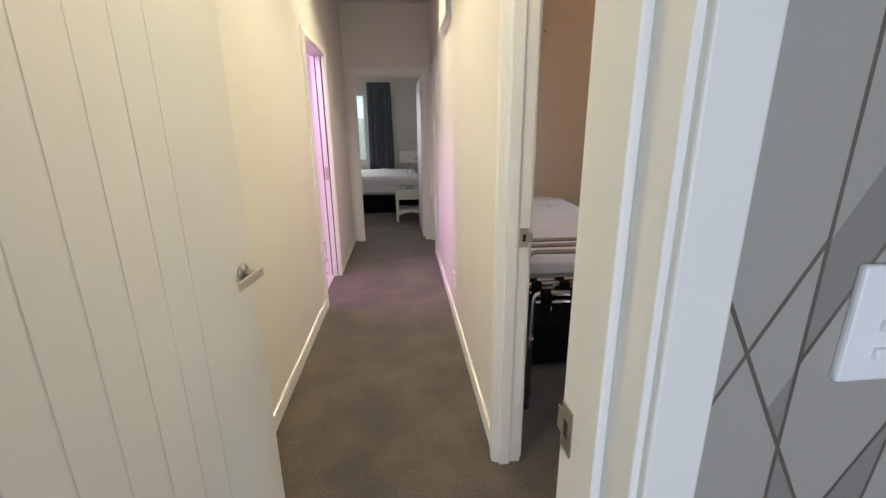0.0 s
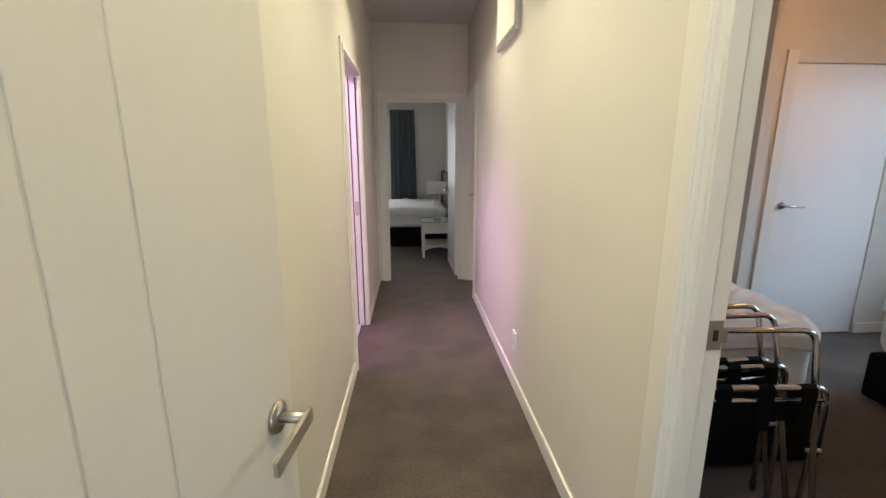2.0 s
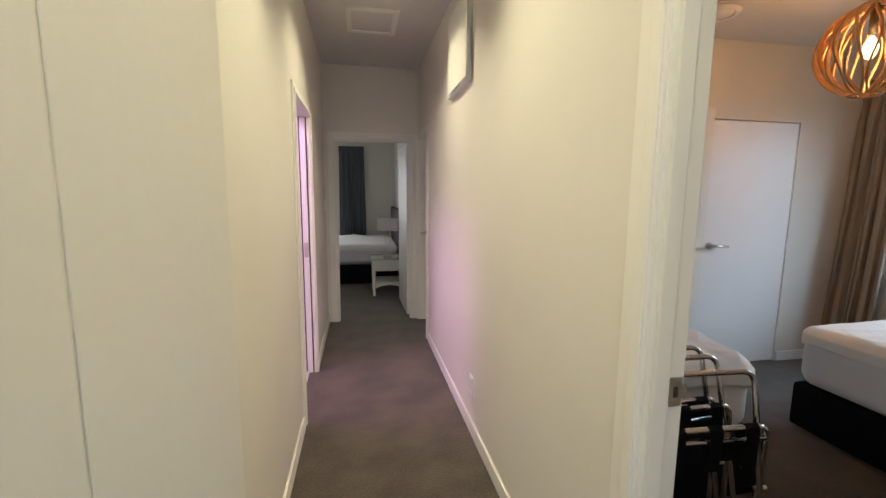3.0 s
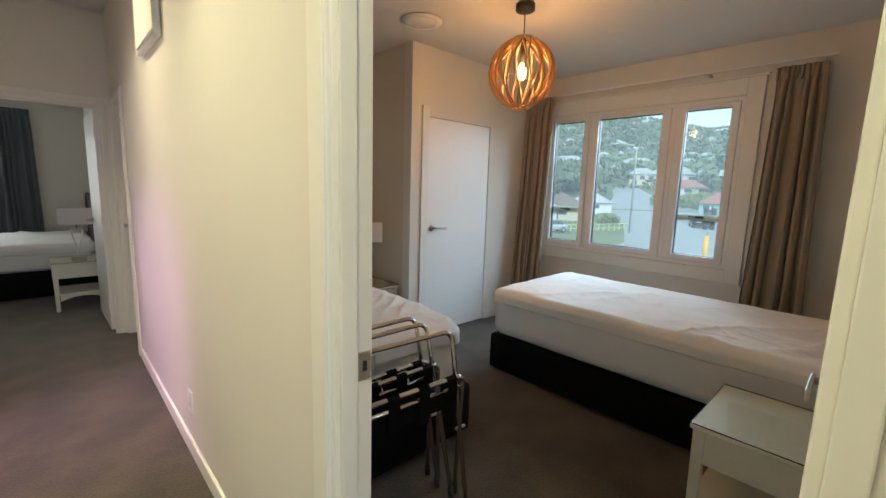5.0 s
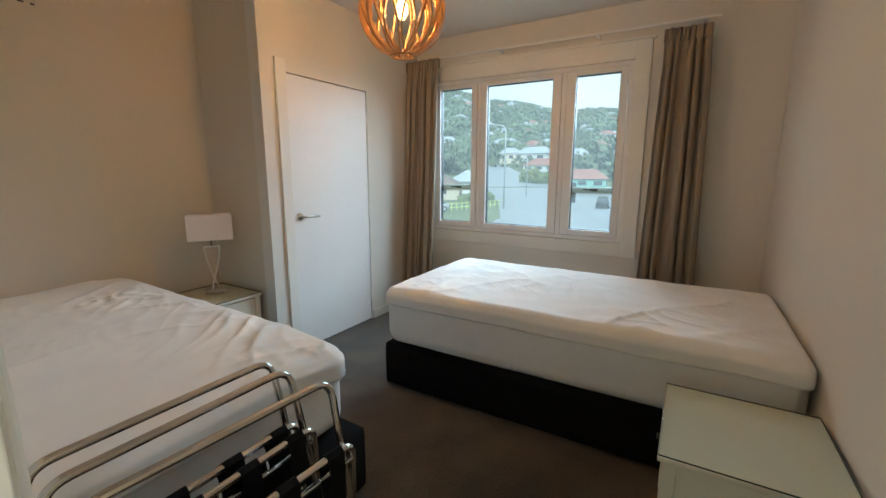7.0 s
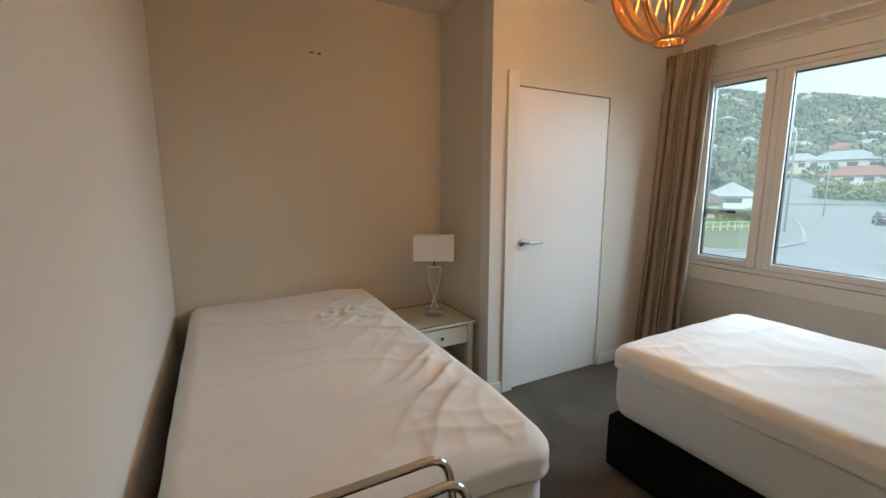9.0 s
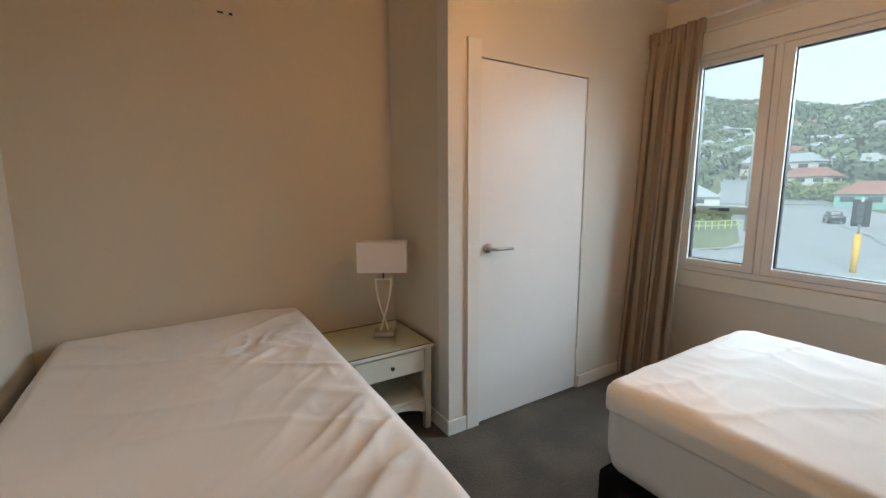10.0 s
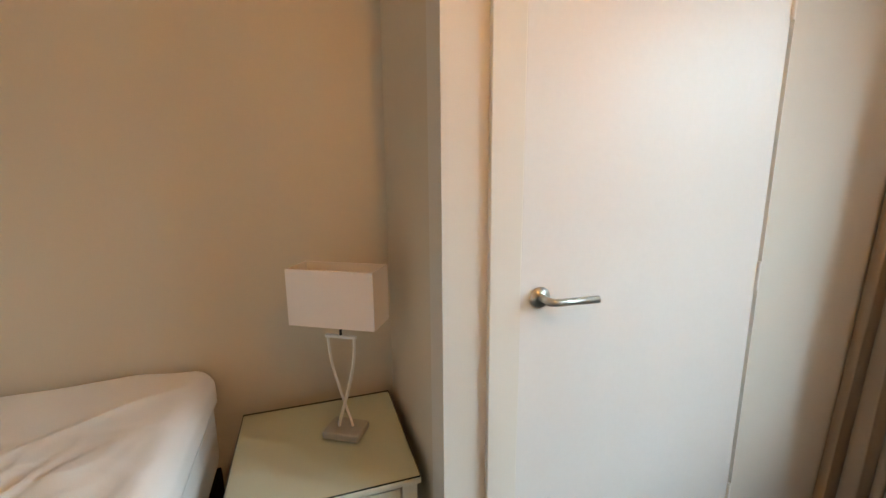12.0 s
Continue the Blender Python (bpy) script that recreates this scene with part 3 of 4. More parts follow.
part("panel", box(0.322, 0.618, 4.292, 4.668, 2.692, 2.70, 0.002), M["ceiling"], hatch)


def downlight(x, y, z):
    d = finish("downlight", disc(0.055, 0.012, 32, 0.003, pose(x, y, z - 0.006)), M["white_plastic"], None, True)
    tagged(d, "small round recessed ceiling downlight, lit, assumed out of view", "downlight", "hall downlights")
    part("diffuser", disc(0.042, 0.004, 32, 0, pose(x, y, z - 0.0135)), M["diffuser"], d)


# Fittings for the assumed hall lamps, all placed out of view.
for hall_y in (1.35, 2.55, 3.75):
    downlight(0.5, hall_y, 2.70)

vent = finish("ceiling_vent", disc(0.145, 0.016, 48, 0.006, pose(2.60, 3.53, 2.557)), M["white_plastic"], None, True)
tagged(vent, "round white flush ceiling vent", "vent")
part("ring", tube([(2.60 + 0.115 * math.cos(a), 3.53 + 0.115 * math.sin(a), 2.547) for a in np.linspace(0, 2 * math.pi, 40)[:-1]], 0.007, 8, True), M["white_plastic"], vent, "", True)

# Small boxes coloured dark as the shade inside two screw holes.
hook = finish("screw_hole_marks", box(1.905, 1.93, 4.545, 4.551, 2.19, 2.197, 0.001), M["recess_shade"])
tagged(hook, "tiny dark boxes standing for shaded screw holes in the alcove wall", "wall plug")
part("plug", box(1.955, 1.972, 4.545, 4.551, 2.188, 2.197, 0.001), M["recess_shade"], hook)

# patterned paper on the living side of the entry wall
def paper_panel():
    """A sheet cut along crossing lines; each field takes the paler or darker grey."""
    bm = bmesh.new()
    x0, x1, z0, z1, y = 0.9165, 2.6, 0.0, 2.595, 0.7885
    bm.faces.new([bm.verts.new(p) for p in ((x0, y, z0), (x1, y, z0), (x1, y, z1), (x0, y, z1))])
    # lines as (from, to), in metres along and up the wall
    lines = [((0.917, 1.190), (1.20, 0.631)), ((0.80, 0.836), (1.005, 1.237)), ((1.0045, 1.60), (1.0025, 0.70)), ((1.003, 1.113), (1.20, 1.515)),
             ((1.02, 0.845), (1.24, 1.276)), ((1.108, 0.853), (1.150, 1.265)), ((0.90, 1.315), (1.06, 1.641)), ((1.20, 0.30), (1.70, 1.90)), ((1.25, 2.2), (1.75, 0.6)), ((1.5, 0.2), (2.4, 2.1)), ((1.45, 1.9), (2.3, 0.4))]
    cuts = []
    for (ax, az), (bx, bz) in lines:
        p, d = Vector((ax, y, az)), Vector((bx - ax, 0, bz - az))
        n = Vector((-d.z, 0, d.x)).normalized()
        cuts.append((p, d, n))
        for off in (-0.0022, 0.0022):
            near = [f for f in bm.faces if any(-0.02 < (v.co - p).dot(d) / d.length_squared < 1.02 for v in f.verts) or f.calc_area() > 0.3]
            geom = list({e for f in near for e in f.edges}) + list({v for f in near for v in f.verts}) + near
            bmesh.ops.bisect_plane(bm, geom=geom, plane_co=p + n * off, plane_no=n)
    for f in bm.faces:
        c = f.calc_center_median()
        on_line = any(abs((c - p).dot(n)) < 0.0021 and 0 < (c - p).dot(d) / d.length_squared < 1 for p, d, n in cuts)
        side = sum(1 for p, d, n in cuts if (c - p).dot(n) > 0 and -0.2 < (c - p).dot(d) / d.length_squared < 1.2)
        f.material_index = 2 if on_line else side % 2
    bmesh.ops.solidify(bm, geom=bm.faces[:], thickness=-0.0012)
    o = finish("wall_paper", bm, [M["grey_light"], M["grey_dark"], M["grey_line"]])
    return tagged(o, "grey wallpaper with crossing bronze lines", "wallpaper", kind="structure")


paper_panel()


# ---- beds ----
def round_corners(bm, hx, hy, foot, head):
    """Rounds the plan's four corners of a mesh centred on the origin."""
    for v in bm.verts:
        r = foot if v.co.y < 0 else head
        dx, dy = abs(v.co.x) - (hx - r), abs(v.co.y) - (hy - r)
        if dx > 0 and dy > 0:
            k = max(dx, dy) / math.hypot(dx, dy)
            v.co.x = math.copysign(hx - r + dx * k, v.co.x)
            v.co.y = math.copysign(hy - r + dy * k, v.co.y)


def bed(m, width, length, top, base_top, label, seed, crease=0.0, folds=1.0, lip=0.06, rise=0.0, thick=0.008, foot=0.09, head=0.06, base_foot=0.0):
    """A bed with its head at local y = length, standing on its local origin (foot, middle)."""
    b = empty("bed", m)
    tagged(b, label, "bed")
    hb = soft_box(width / 2 - 0.005, length / 2 - 0.005, (base_top - 0.020) / 2, 0.018, 6)
    bmesh.ops.translate(hb, vec=(0, length / 2, 0.020 + (base_top - 0.020) / 2), verts=hb.verts[:])
    for v in hb.verts:
        if v.co.y < length / 2:
            v.co.y -= base_foot * (1 - v.co.y / (length / 2))
    part("bed_base", hb, M["black_cloth"], b, "black upholstered bed base", True)
    for sx in (-1, 1):
        for y in (0.14, length - 0.14):
            part("leg", disc(0.028, 0.022, 16, 0.002, pose(sx * (width / 2 - 0.12), y, 0.011)), M["black_plastic"], b)
    hm = (top - 0.02 - base_top) / 2
    mt = soft_box(width / 2, length / 2, hm, 0.075, 40)
    round_corners(mt, width / 2, length / 2, foot, head)
    off = Vector((seed * 3.1, seed * 1.7, 0))
    for v in mt.verts:
        v.co += v.co.normalized() * noise.noise(v.co * 3 + off) * 0.006
    bmesh.ops.translate(mt, vec=(0, length / 2, base_top + hm), verts=mt.verts[:])
    part("mattress", mt, M["mattress"], b, "white mattress", True)
    # the protector lies over the top and hangs a hand's width down the sides
    cv = bmesh.new()
    nx, ny = 120, 200
    drop = lip * 1.45
    hw, hl, r = width / 2 + 0.006, length / 2 + 0.006, lip
    grid = []
    for j in range(ny + 1):
        row = []
        for i in range(nx + 1):
            sx = (i / nx * 2 - 1) * (hw + drop)
            sy = (j / ny * 2 - 1) * (hl + drop)

            def bend(s, h):
                a = abs(s)
                e = h - r
                if a <= e:
                    return s, 0.0
                k = (a - e) / r
                if k < math.pi / 2:
                    return math.copysign(e + r * math.sin(k), s), r * (1 - math.cos(k))
                return math.copysign(h, s), r + (a - e - r * math.pi / 2)
            x, dx = bend(sx, hw)
            y, dy = bend(sy, hl)
            rc = foot if y < 0 else head
            if abs(x) > hw - rc and abs(y) > hl - rc:
                cx, cy = math.copysign(hw - rc, x), math.copysign(hl - rc, y)
                d = Vector((x - cx, y - cy))
                if d.length > 1e-5:
                    d *= max(abs(d.x), abs(d.y)) / d.length
                    x, y = cx + d.x, cy + d.y
            z = top - max(dx, dy) + rise * (y + hl) / (2 * hl)
            p = Vector((x, y, z))
            f = noise.noise(Vector((x * 2.2, y * 2.2, seed)))
            w = noise.noise(Vector((x * 7 + y * 2.5, y * 6 - x * 3.5, seed + 3)))
            sway = 0.25 * noise.noise(Vector((x * 2.5, y * 2.5, seed + 14)))
            r1 = (1 - abs(noise.noise(Vector((x * 2.0 + y * 4.6 + sway * 3, y * 1.2 - x * 1.0, seed + 9))))) ** 9
            r2 = (1 - abs(noise.noise(Vector((x * 8.0 - y * 5.0 + sway * 6, y * 3.0 + x * 2.0, seed + 19))))) ** 8
            patch = max(0.0, noise.noise(Vector((x * 1.5, y * 1.3, seed + 20))) + 0.15 + crease * max(-0.25, min(0.5, x + 0.05)))
            flat = 1.0 if max(dx, dy) < 0.03 else 0.5
            rim = max(0.08, 1 - max(dx, dy) / 0.012) * min(1.0, max(0.12, (hw - abs(x)) / 0.14))
            p.z += flat * (f * 0.009 + w * 0.003 * folds + (r1 * 0.036 + r2 * 0.012) * patch * folds * rim)
            if crease:
                q, along = 0.65 * x - 0.75 * y, 0.75 * x + 0.65 * y
                r3 = (1 - abs(noise.noise(Vector((q * 6.5 + sway * 2, along * 1.1, seed + 60))))) ** 6
                env = crease * math.exp(-((hw - x - 0.10) / 0.27) ** 2) * rim * (0.55 + 0.45 * noise.noise(Vector((along * 3, q * 2, seed + 70))))
                r4 = (1 - abs(noise.noise(Vector((q * 15, along * 8 + sway * 4, seed + 80))))) ** 5
                knot = crease * math.exp(-((x - 0.20) / 0.13) ** 2 - ((y - 0.40) / 0.15) ** 2)
                p.z += flat * (0.042 * r3 * env + 0.024 * r4 * knot)
                p.z -= 0.028 * math.exp(-((hw - x) / 0.22) ** 2 - ((y + hl) / 0.30) ** 2)
            if max(dx, dy) > 0.6 * lip:
                p.z += 0.007 * noise.noise(Vector((x * 5, y * 5, seed + 40))) + 0.003 * noise.noise(Vector((x * 17, y * 17, seed + 41)))
                side = Vector((x, y, 0)).normalized()
                p += side * (0.004 + 0.004 * noise.noise(Vector((x * 9, y * 9, seed + 50))))
            row.append(cv.verts.new(p))
        grid.append(row)
    for j in range(ny):
        for i in range(nx):
            cv.faces.new((grid[j][i], grid[j][i + 1], grid[j + 1][i + 1], grid[j + 1][i]))
    bmesh.ops.translate(cv, vec=(0, length / 2, 0), verts=cv.verts[:])
    bmesh.ops.recalc_face_normals(cv, faces=cv.faces[:])
    co = part("protector", cv, M["cover"], b, "creased white mattress protector", True)
    sol = co.modifiers.new("thick", "SOLIDIFY")
    sol.thickness, sol.offset = thick, -1
    return b


bed(pose(1.680, 2.620, 0), 1.045, 1.915, 0.664, 0.300, "unmade single bed with white mattress on a black base", 1.0, crease=1.0, folds=0.8, lip=0.062, rise=0.018, foot=0.105, base_foot=0.075)
bed(pose(3.465, 3.045, 0, 0, 0, 180), 1.07, 2.03, 0.648, 0.292, "single bed with white quilted cover below the window", 4.0, folds=1.5, lip=0.055, thick=0.009)
bed(pose(-1.03, 8.22, 0, 0, 0, -90), 1.50, 1.94, 0.62, 0.31, "large bed with rumpled white cover in the far room", 7.0, folds=1.2)

hbd = soft_box(0.035, 0.78, 0.56, 0.03, 8)
bmesh.ops.translate(hbd, vec=(0.955, 8.22, 0.60), verts=hbd.verts[:])
tagged(finish("headboard", hbd, M["headboard"], None, True), "dark brown upholstered headboard standing against the wall", "headboard")


# ---- bedside tables and lamps ----
M["dark_knob"] = surface("dark_pewter_knob", (0.10, 0.09, 0.08), 0.3, 0.9, scale=20, vary=0.1, fine=200, bump=0.0)
def nightstand(m, label):
    """Front at local -y, on its local origin."""
    w, d, h = 0.485, 0.455, 0.500
    t = empty("bedside_table", m)
    tagged(t, label, "bedside table", "cream bedside tables")
    part("top", box(-0.252, 0.252, -0.238, 0.238, h - 0.020, h, 0.006, 3), M["cream_wood"], t)
    part("glass_top", box(-0.250, 0.250, -0.236, 0.236, h + 0.0005, h + 0.0060, 0.0015, 2), M["glass_slab"], t, "green-edged glass sheet").visible_shadow = False
    for sy in (-1, 1):
        part("glass_edge", box(-0.249, 0.249, *sorted((sy * 0.2352, sy * 0.2366)), h + 0.0006, h + 0.0050), M["glass_edge"], t, "dark green polished glass edge")
    for sx in (-1, 1):
        part("glass_edge", box(*sorted((sx * 0.2492, sx * 0.2506)), -0.235, 0.235, h + 0.0006, h + 0.0050), M["glass_edge"], t, "dark green polished glass edge")
    for sx in (-1, 1):
        for sy in (-1, 1):
            bm = box(-0.022, 0.022, -0.022, 0.022, 0, h - 0.018, 0.003, 2)
            for v in bm.verts:
                if v.co.z < 0.02:
                    v.co.x, v.co.y = v.co.x * 0.75, v.co.y * 0.75
            bmesh.ops.translate(bm, vec=(sx * (w / 2 - 0.022), sy * (d / 2 - 0.022), 0), verts=bm.verts[:])
            part("leg", bm, M["cream_wood"], t)
    z0, z1 = 0.345, h - 0.018
    for sx in (-1, 1):
        part("side_panel", box(*sorted((sx * (w / 2 - 0.006), sx * (w / 2 - 0.024))), -d / 2 + 0.044, d / 2 - 0.044, z0, z1), M["cream_wood"], t)
    part("back_panel", box(-w / 2 + 0.044, w / 2 - 0.044, d / 2 - 0.02, d / 2 - 0.006, 0.19, z1), M["cream_wood"], t)
    part("drawer_bottom", box(-w / 2 + 0.03, w / 2 - 0.03, -d / 2 + 0.03, d / 2 - 0.03, z0, z0 + 0.012), M["cream_wood"], t)
    dr = part("drawer_front", box(-w / 2 + 0.0475, w / 2 - 0.0475, -d / 2 - 0.001, -d / 2 + 0.017, z0 + 0.008, z1 - 0.012, 0.002), M["cream_wood"], t)
    kb = disc(0.011, 0.010, 20, 0.003, pose(0, -d / 2 - 0.018, z0 + 0.068, 90))
    bmesh.ops.create_cone(kb, cap_ends=True, segments=12, radius1=0.005, radius2=0.005, depth=0.018, matrix=pose(0, -d / 2 - 0.008, z0 + 0.068, 90))
    part("knob", kb, M["dark_knob"], dr, "dark metal knob", True)
    part("shelf", box(-w / 2 + 0.024, w / 2 - 0.024, -d / 2 + 0.024, d / 2 - 0.024, 0.165, 0.183, 0.002), M["cream_wood"], t)

    def arch(length):
        bm = bmesh.new()
        n = 14
        lo, hi = [], []
        for i in range(n + 1):
            x = -length / 2 + length * i / n
            lo.append((x, 0.105 + 0.045 * (1 - (2 * i / n - 1) ** 2)))
            hi.append((x, 0.166))
        rows = [[bm.verts.new((x, y, z)) for x, z in pts] for y in (-0.008, 0.008) for pts in (lo, hi)]
        a, b, c, e = rows
        for i in range(n):
            bm.faces.new((a[i], a[i + 1], b[i + 1], b[i]))
            bm.faces.new((c[i], e[i], e[i + 1], c[i + 1]))
            bm.faces.new((a[i], c[i], c[i + 1], a[i + 1]))
            bm.faces.new((b[i], b[i + 1], e[i + 1], e[i]))
        bmesh.ops.recalc_face_normals(bm, faces=bm.faces[:])
        return bm
    for sy in (-1, 1):
        bm = arch(w - 0.088)
        bmesh.ops.translate(bm, vec=(0, sy * (d / 2 - 0.014), 0), verts=bm.verts[:])
        part("arched_rail", bm, M["cream_wood"], t)
    for sx in (-1, 1):
        bm = arch(d - 0.088)
        bmesh.ops.transform(bm, matrix=pose(sx * (w / 2 - 0.014), 0, 0, 0, 0, 90), verts=bm.verts[:])
        part("arched_rail", bm, M["cream_wood"], t)
    return t


def slab_glass():
    m = M["glass"].copy()
    m.name = "green_glass_slab"
    for nd in m.node_tree.nodes:
        if nd.type == "BSDF_TRANSPARENT":
            nd.inputs["Color"].default_value = (0.95, 0.97, 0.94, 1)
        if nd.type == "BSDF_GLOSSY":
            nd.inputs["Roughness"].default_value = 0.04
    return m


M["glass_slab"] = slab_glass()
M["glass_edge"] = surface("dark_green_glass_edge", (0.035, 0.05, 0.04), 0.15, scale=20, vary=0.1, fine=200, bump=0.0)
ns = nightstand(pose(2.537, 4.240, 0), "cream bedside table with glass top beside the alcove bed")
ns2 = copy_thing(ns, pose(2.555, 1.255, 0, 0, 0, 180))
tagged(ns2, "cream bedside table with glass top beside the open door")
ns3 = copy_thing(ns, pose(0.735, 6.975, 0, 0, 0, -90))
tagged(ns3, "cream bedside table standing by the far bed")


def table_lamp(m, label):
    """A lamp with a box shade and two bowed, crossing strips; wide along local x."""
    t = empty("table_lamp", m)
    tagged(t, label, "lamp", "bedside lamps")
    part("base", box(-0.060, 0.060, -0.045, 0.045, 0.0, 0.026, 0.006, 3), M["pewter"], t, "grey metal foot block")
    for s in (-1, 1):
        pts = []
        for i in range(21):
            u = i / 20
            w = 0.022 - 0.067 * math.sin(u * math.pi / 2) ** 1.2
            pts.append((s * w, s * 0.004, 0.022 + 0.300 * u))
        part("bowed_strip", tube(pts, 0.004, 4, flat=(0.0050, 0.0032)), M["chrome_soft"], t, "curved satin chrome strip")
    part("crossbar", box(-0.050, 0.050, -0.007, 0.007, 0.320, 0.329, 0.002), M["chrome_soft"], t)
    part("stem", tube([(0, 0, 0.328), (0, 0, 0.42)], 0.004, 10), M["black_plastic"], t)
    bm = bmesh.new()
    hx, hy, z0, z1, k = 0.135, 0.058, 0.372, 0.542, 0.004
    loops = [[bm.verts.new((sx * (hx - q), sy * (hy - q), z)) for sx, sy in ((-1, -1), (1, -1), (1, 1), (-1, 1))] for q, z in ((0, z0), (0, z1), (k, z1), (k, z0))]
    for a, b in zip(loops, loops[1:] + loops[:1]):
        for i in range(4):
            bm.faces.new((a[i], a[(i + 1) % 4], b[(i + 1) % 4], b[i]))
    bmesh.ops.recalc_face_normals(bm, faces=bm.faces[:])
    bmesh.ops.bevel(bm, geom=bm.edges[:], offset=0.0012, segments=1, affect="EDGES")
    sh = part("shade", bm, M["shade"], t, "white rectangular fabric shade")
    part("shade_ring", tube([(-hx + k, 0, z1 - 0.02), (hx - k, 0, z1 - 0.02)], 0.0025, 8), M["chrome_soft"], sh)
    return t


M["pewter"] = surface("pewter_foot", (0.42, 0.40, 0.36), 0.4, 0.5, scale=25, vary=0.12, fine=240, bump=0.1)
M["chrome_soft"] = surface("satin_silver", (0.84, 0.82, 0.79), 0.38, 0.35, scale=20, vary=0.06, fine=250, bump=0.03)
tl = table_lamp(pose(2.612, 4.258, 0.5065, 0, 0, -31), "chrome table lamp with white box shade, unlit")
tl2 = copy_thing(tl, pose(0.735, 6.98, 0.5065, 0, 0, -10))
tagged(tl2, "chrome table lamp with white shade in the far room")


# ---- pendant lamp ----
def pendant(cx, cy, cz, r, ceiling_z):
    t = empty("pendant_lamp", pose(cx, cy, cz))
    tagged(t, "round pendant lamp of bent wooden ribs, lit", "pendant lamp")
    n = 28
    for i in range(n):
        pts = []
        for k in range(23):
            th = radians(14 + 152 * k / 22)
            ph = 2 * math.pi * i / n + (1 if i % 2 else -1) * 0.078 * math.cos(3.4 * (th - math.pi / 2) + 0.8)
            pts.append((r * math.sin(th) * math.cos(ph), r * math.sin(th) * math.sin(ph), r * 1.02 * math.cos(th)))
        bm = bmesh.new()
        rows = []
        for p in pts:
            v = Vector(p)
            nrm = v.normalized()
            sd = Vector((0, 0, 1)).cross(nrm).normalized()
            rows.append([bm.verts.new(v + sd * a - nrm * b) for a, b in ((-0.0043, 0), (0.0043, 0), (0.0043, 0.020), (-0.0043, 0.020))])
        for a, b in zip(rows, rows[1:]):
            for q in range(4):
                bm.faces.new((a[q], a[(q + 1) % 4], b[(q + 1) % 4], b[q]))
        bm.faces.new(rows[0][::-1])
        bm.faces.new(rows[-1])
        bmesh.ops.recalc_face_normals(bm, faces=bm.faces[:])
        part("rib", bm, M["pendant_wood"], t)
    for z, rr in ((0.985 * r, 0.062), (-0.985 * r, 0.062)):
        part("ring", tube([(rr * math.cos(a), rr * math.sin(a), z) for a in np.linspace(0, 2 * math.pi, 33)[:-1]], 0.006, 8, True), M["pendant_wood"], t, "", True)
    spider = tube([(-0.06, 0, 0.985 * r), (0.06, 0, 0.985 * r)], 0.003, 8)
    part("cross_wire", spider, M["black_plastic"], t)
    part("socket", tube([(0, 0, r), (0, 0, 0.075)], 0.018, 16), M["black_plastic"], t, "", True)
    bl = bmesh.new()
    bmesh.ops.create_uvsphere(bl, u_segments=20, v_segments=14, radius=0.03)
    for v in bl.verts:
        v.co.z = v.co.z * 1.9 + 0.012
        if v.co.z > 0.03:
            v.co.x, v.co.y = v.co.x * 0.8, v.co.y * 0.8
    bu = part("bulb", bl, M["bulb"], t, "glowing warm filament bulb", True)
    bu.visible_shadow = False
    part("cord", tube([(0, 0, r), (0, 0, ceiling_z - cz - 0.02)], 0.0035, 8), M["black_plastic"], t)
    part("canopy", disc(0.062, 0.044, 32, 0.004, pose(0, 0, ceiling_z - cz - 0.022)), M["black_plastic"], t, "dark grey ceiling rose", True)
    return t


pendant(2.88, 2.83, 2.138, 0.219, 2.565)


# ---- curtains ----
def curtain(name, label, m, width, height, material, folds, seed, flare=0.0, amp=0.035, hem=0.10):
    """A pleated cloth, local x along its width, hanging from z = height; flare moves its hem along local y."""
    c = empty(name, m)
    tagged(c, label, "curtain")
    bm = bmesh.new()
    nu, nz = folds * 12, 40
    grid = []
    for k in range(nz + 1):
        z = height * k / nz
        t = 1 - k / nz
        row = []
        for i in range(nu + 1):
            u = i / nu
            warp = 0.045 * math.sin(u * 9.1 + seed) + 0.03 * math.sin(u * 17.3 + seed * 2.3)
            ph = (u + warp * u * (1 - u) * 4) * folds * 2 * math.pi
            top = min(1, max(0.0, (height - z - 0.06) / 0.25))
            wob = noise.noise(Vector((u * 4 + seed, z * 0.6, seed)))
            a = amp * (0.35 + 0.65 * top) * (1 + 0.35 * noise.noise(Vector((u * 6, z * 0.35, seed + 5))))
            wave = math.sin(ph + 0.9 * wob * top)
            y = a * (wave + 0.18 * math.sin(2 * ph + seed)) * (1.15 - 0.15 * wave * wave) + 0.012 * wob * t - flare * t ** 1.3
            x = (u - 0.5) * width * (1 + hem * t * top) + 0.010 * math.sin(2 * ph + seed) * top + 0.014 * wob * t
            if z > height - 0.09:
                y += 0.010 * math.sin(ph * 3)
            row.append(bm.verts.new((x, y, z)))
        grid.append(row)
    for k in range(nz):
        for i in range(nu):
            bm.faces.new((grid[k][i], grid[k][i + 1], grid[k + 1][i + 1], grid[k + 1][i]))
    cl = part("cloth", bm, material, c, "", True)
    sol = cl.modifiers.new("thick", "SOLIDIFY")
    sol.thickness = 0.003
    hd = bmesh.new()
    for i in range(folds * 2 + 1):
        x = (i / (folds * 2) - 0.5) * width * 0.98
        add_box(hd, x - 0.007, x + 0.007, -amp * 0.5, amp * 0.5, height - 0.090, height - 0.003, 0.005, 2)
    part("pleat_heading", hd, material, c)
    return c


curtain("curtain", "taupe pleated curtain drawn back beside the closet wall", pose(4.43, 3.728, 0.015, 0, 0, 90), 0.35, 2.325, M["curtain"], 6, 2.0, -0.14, 0.034)
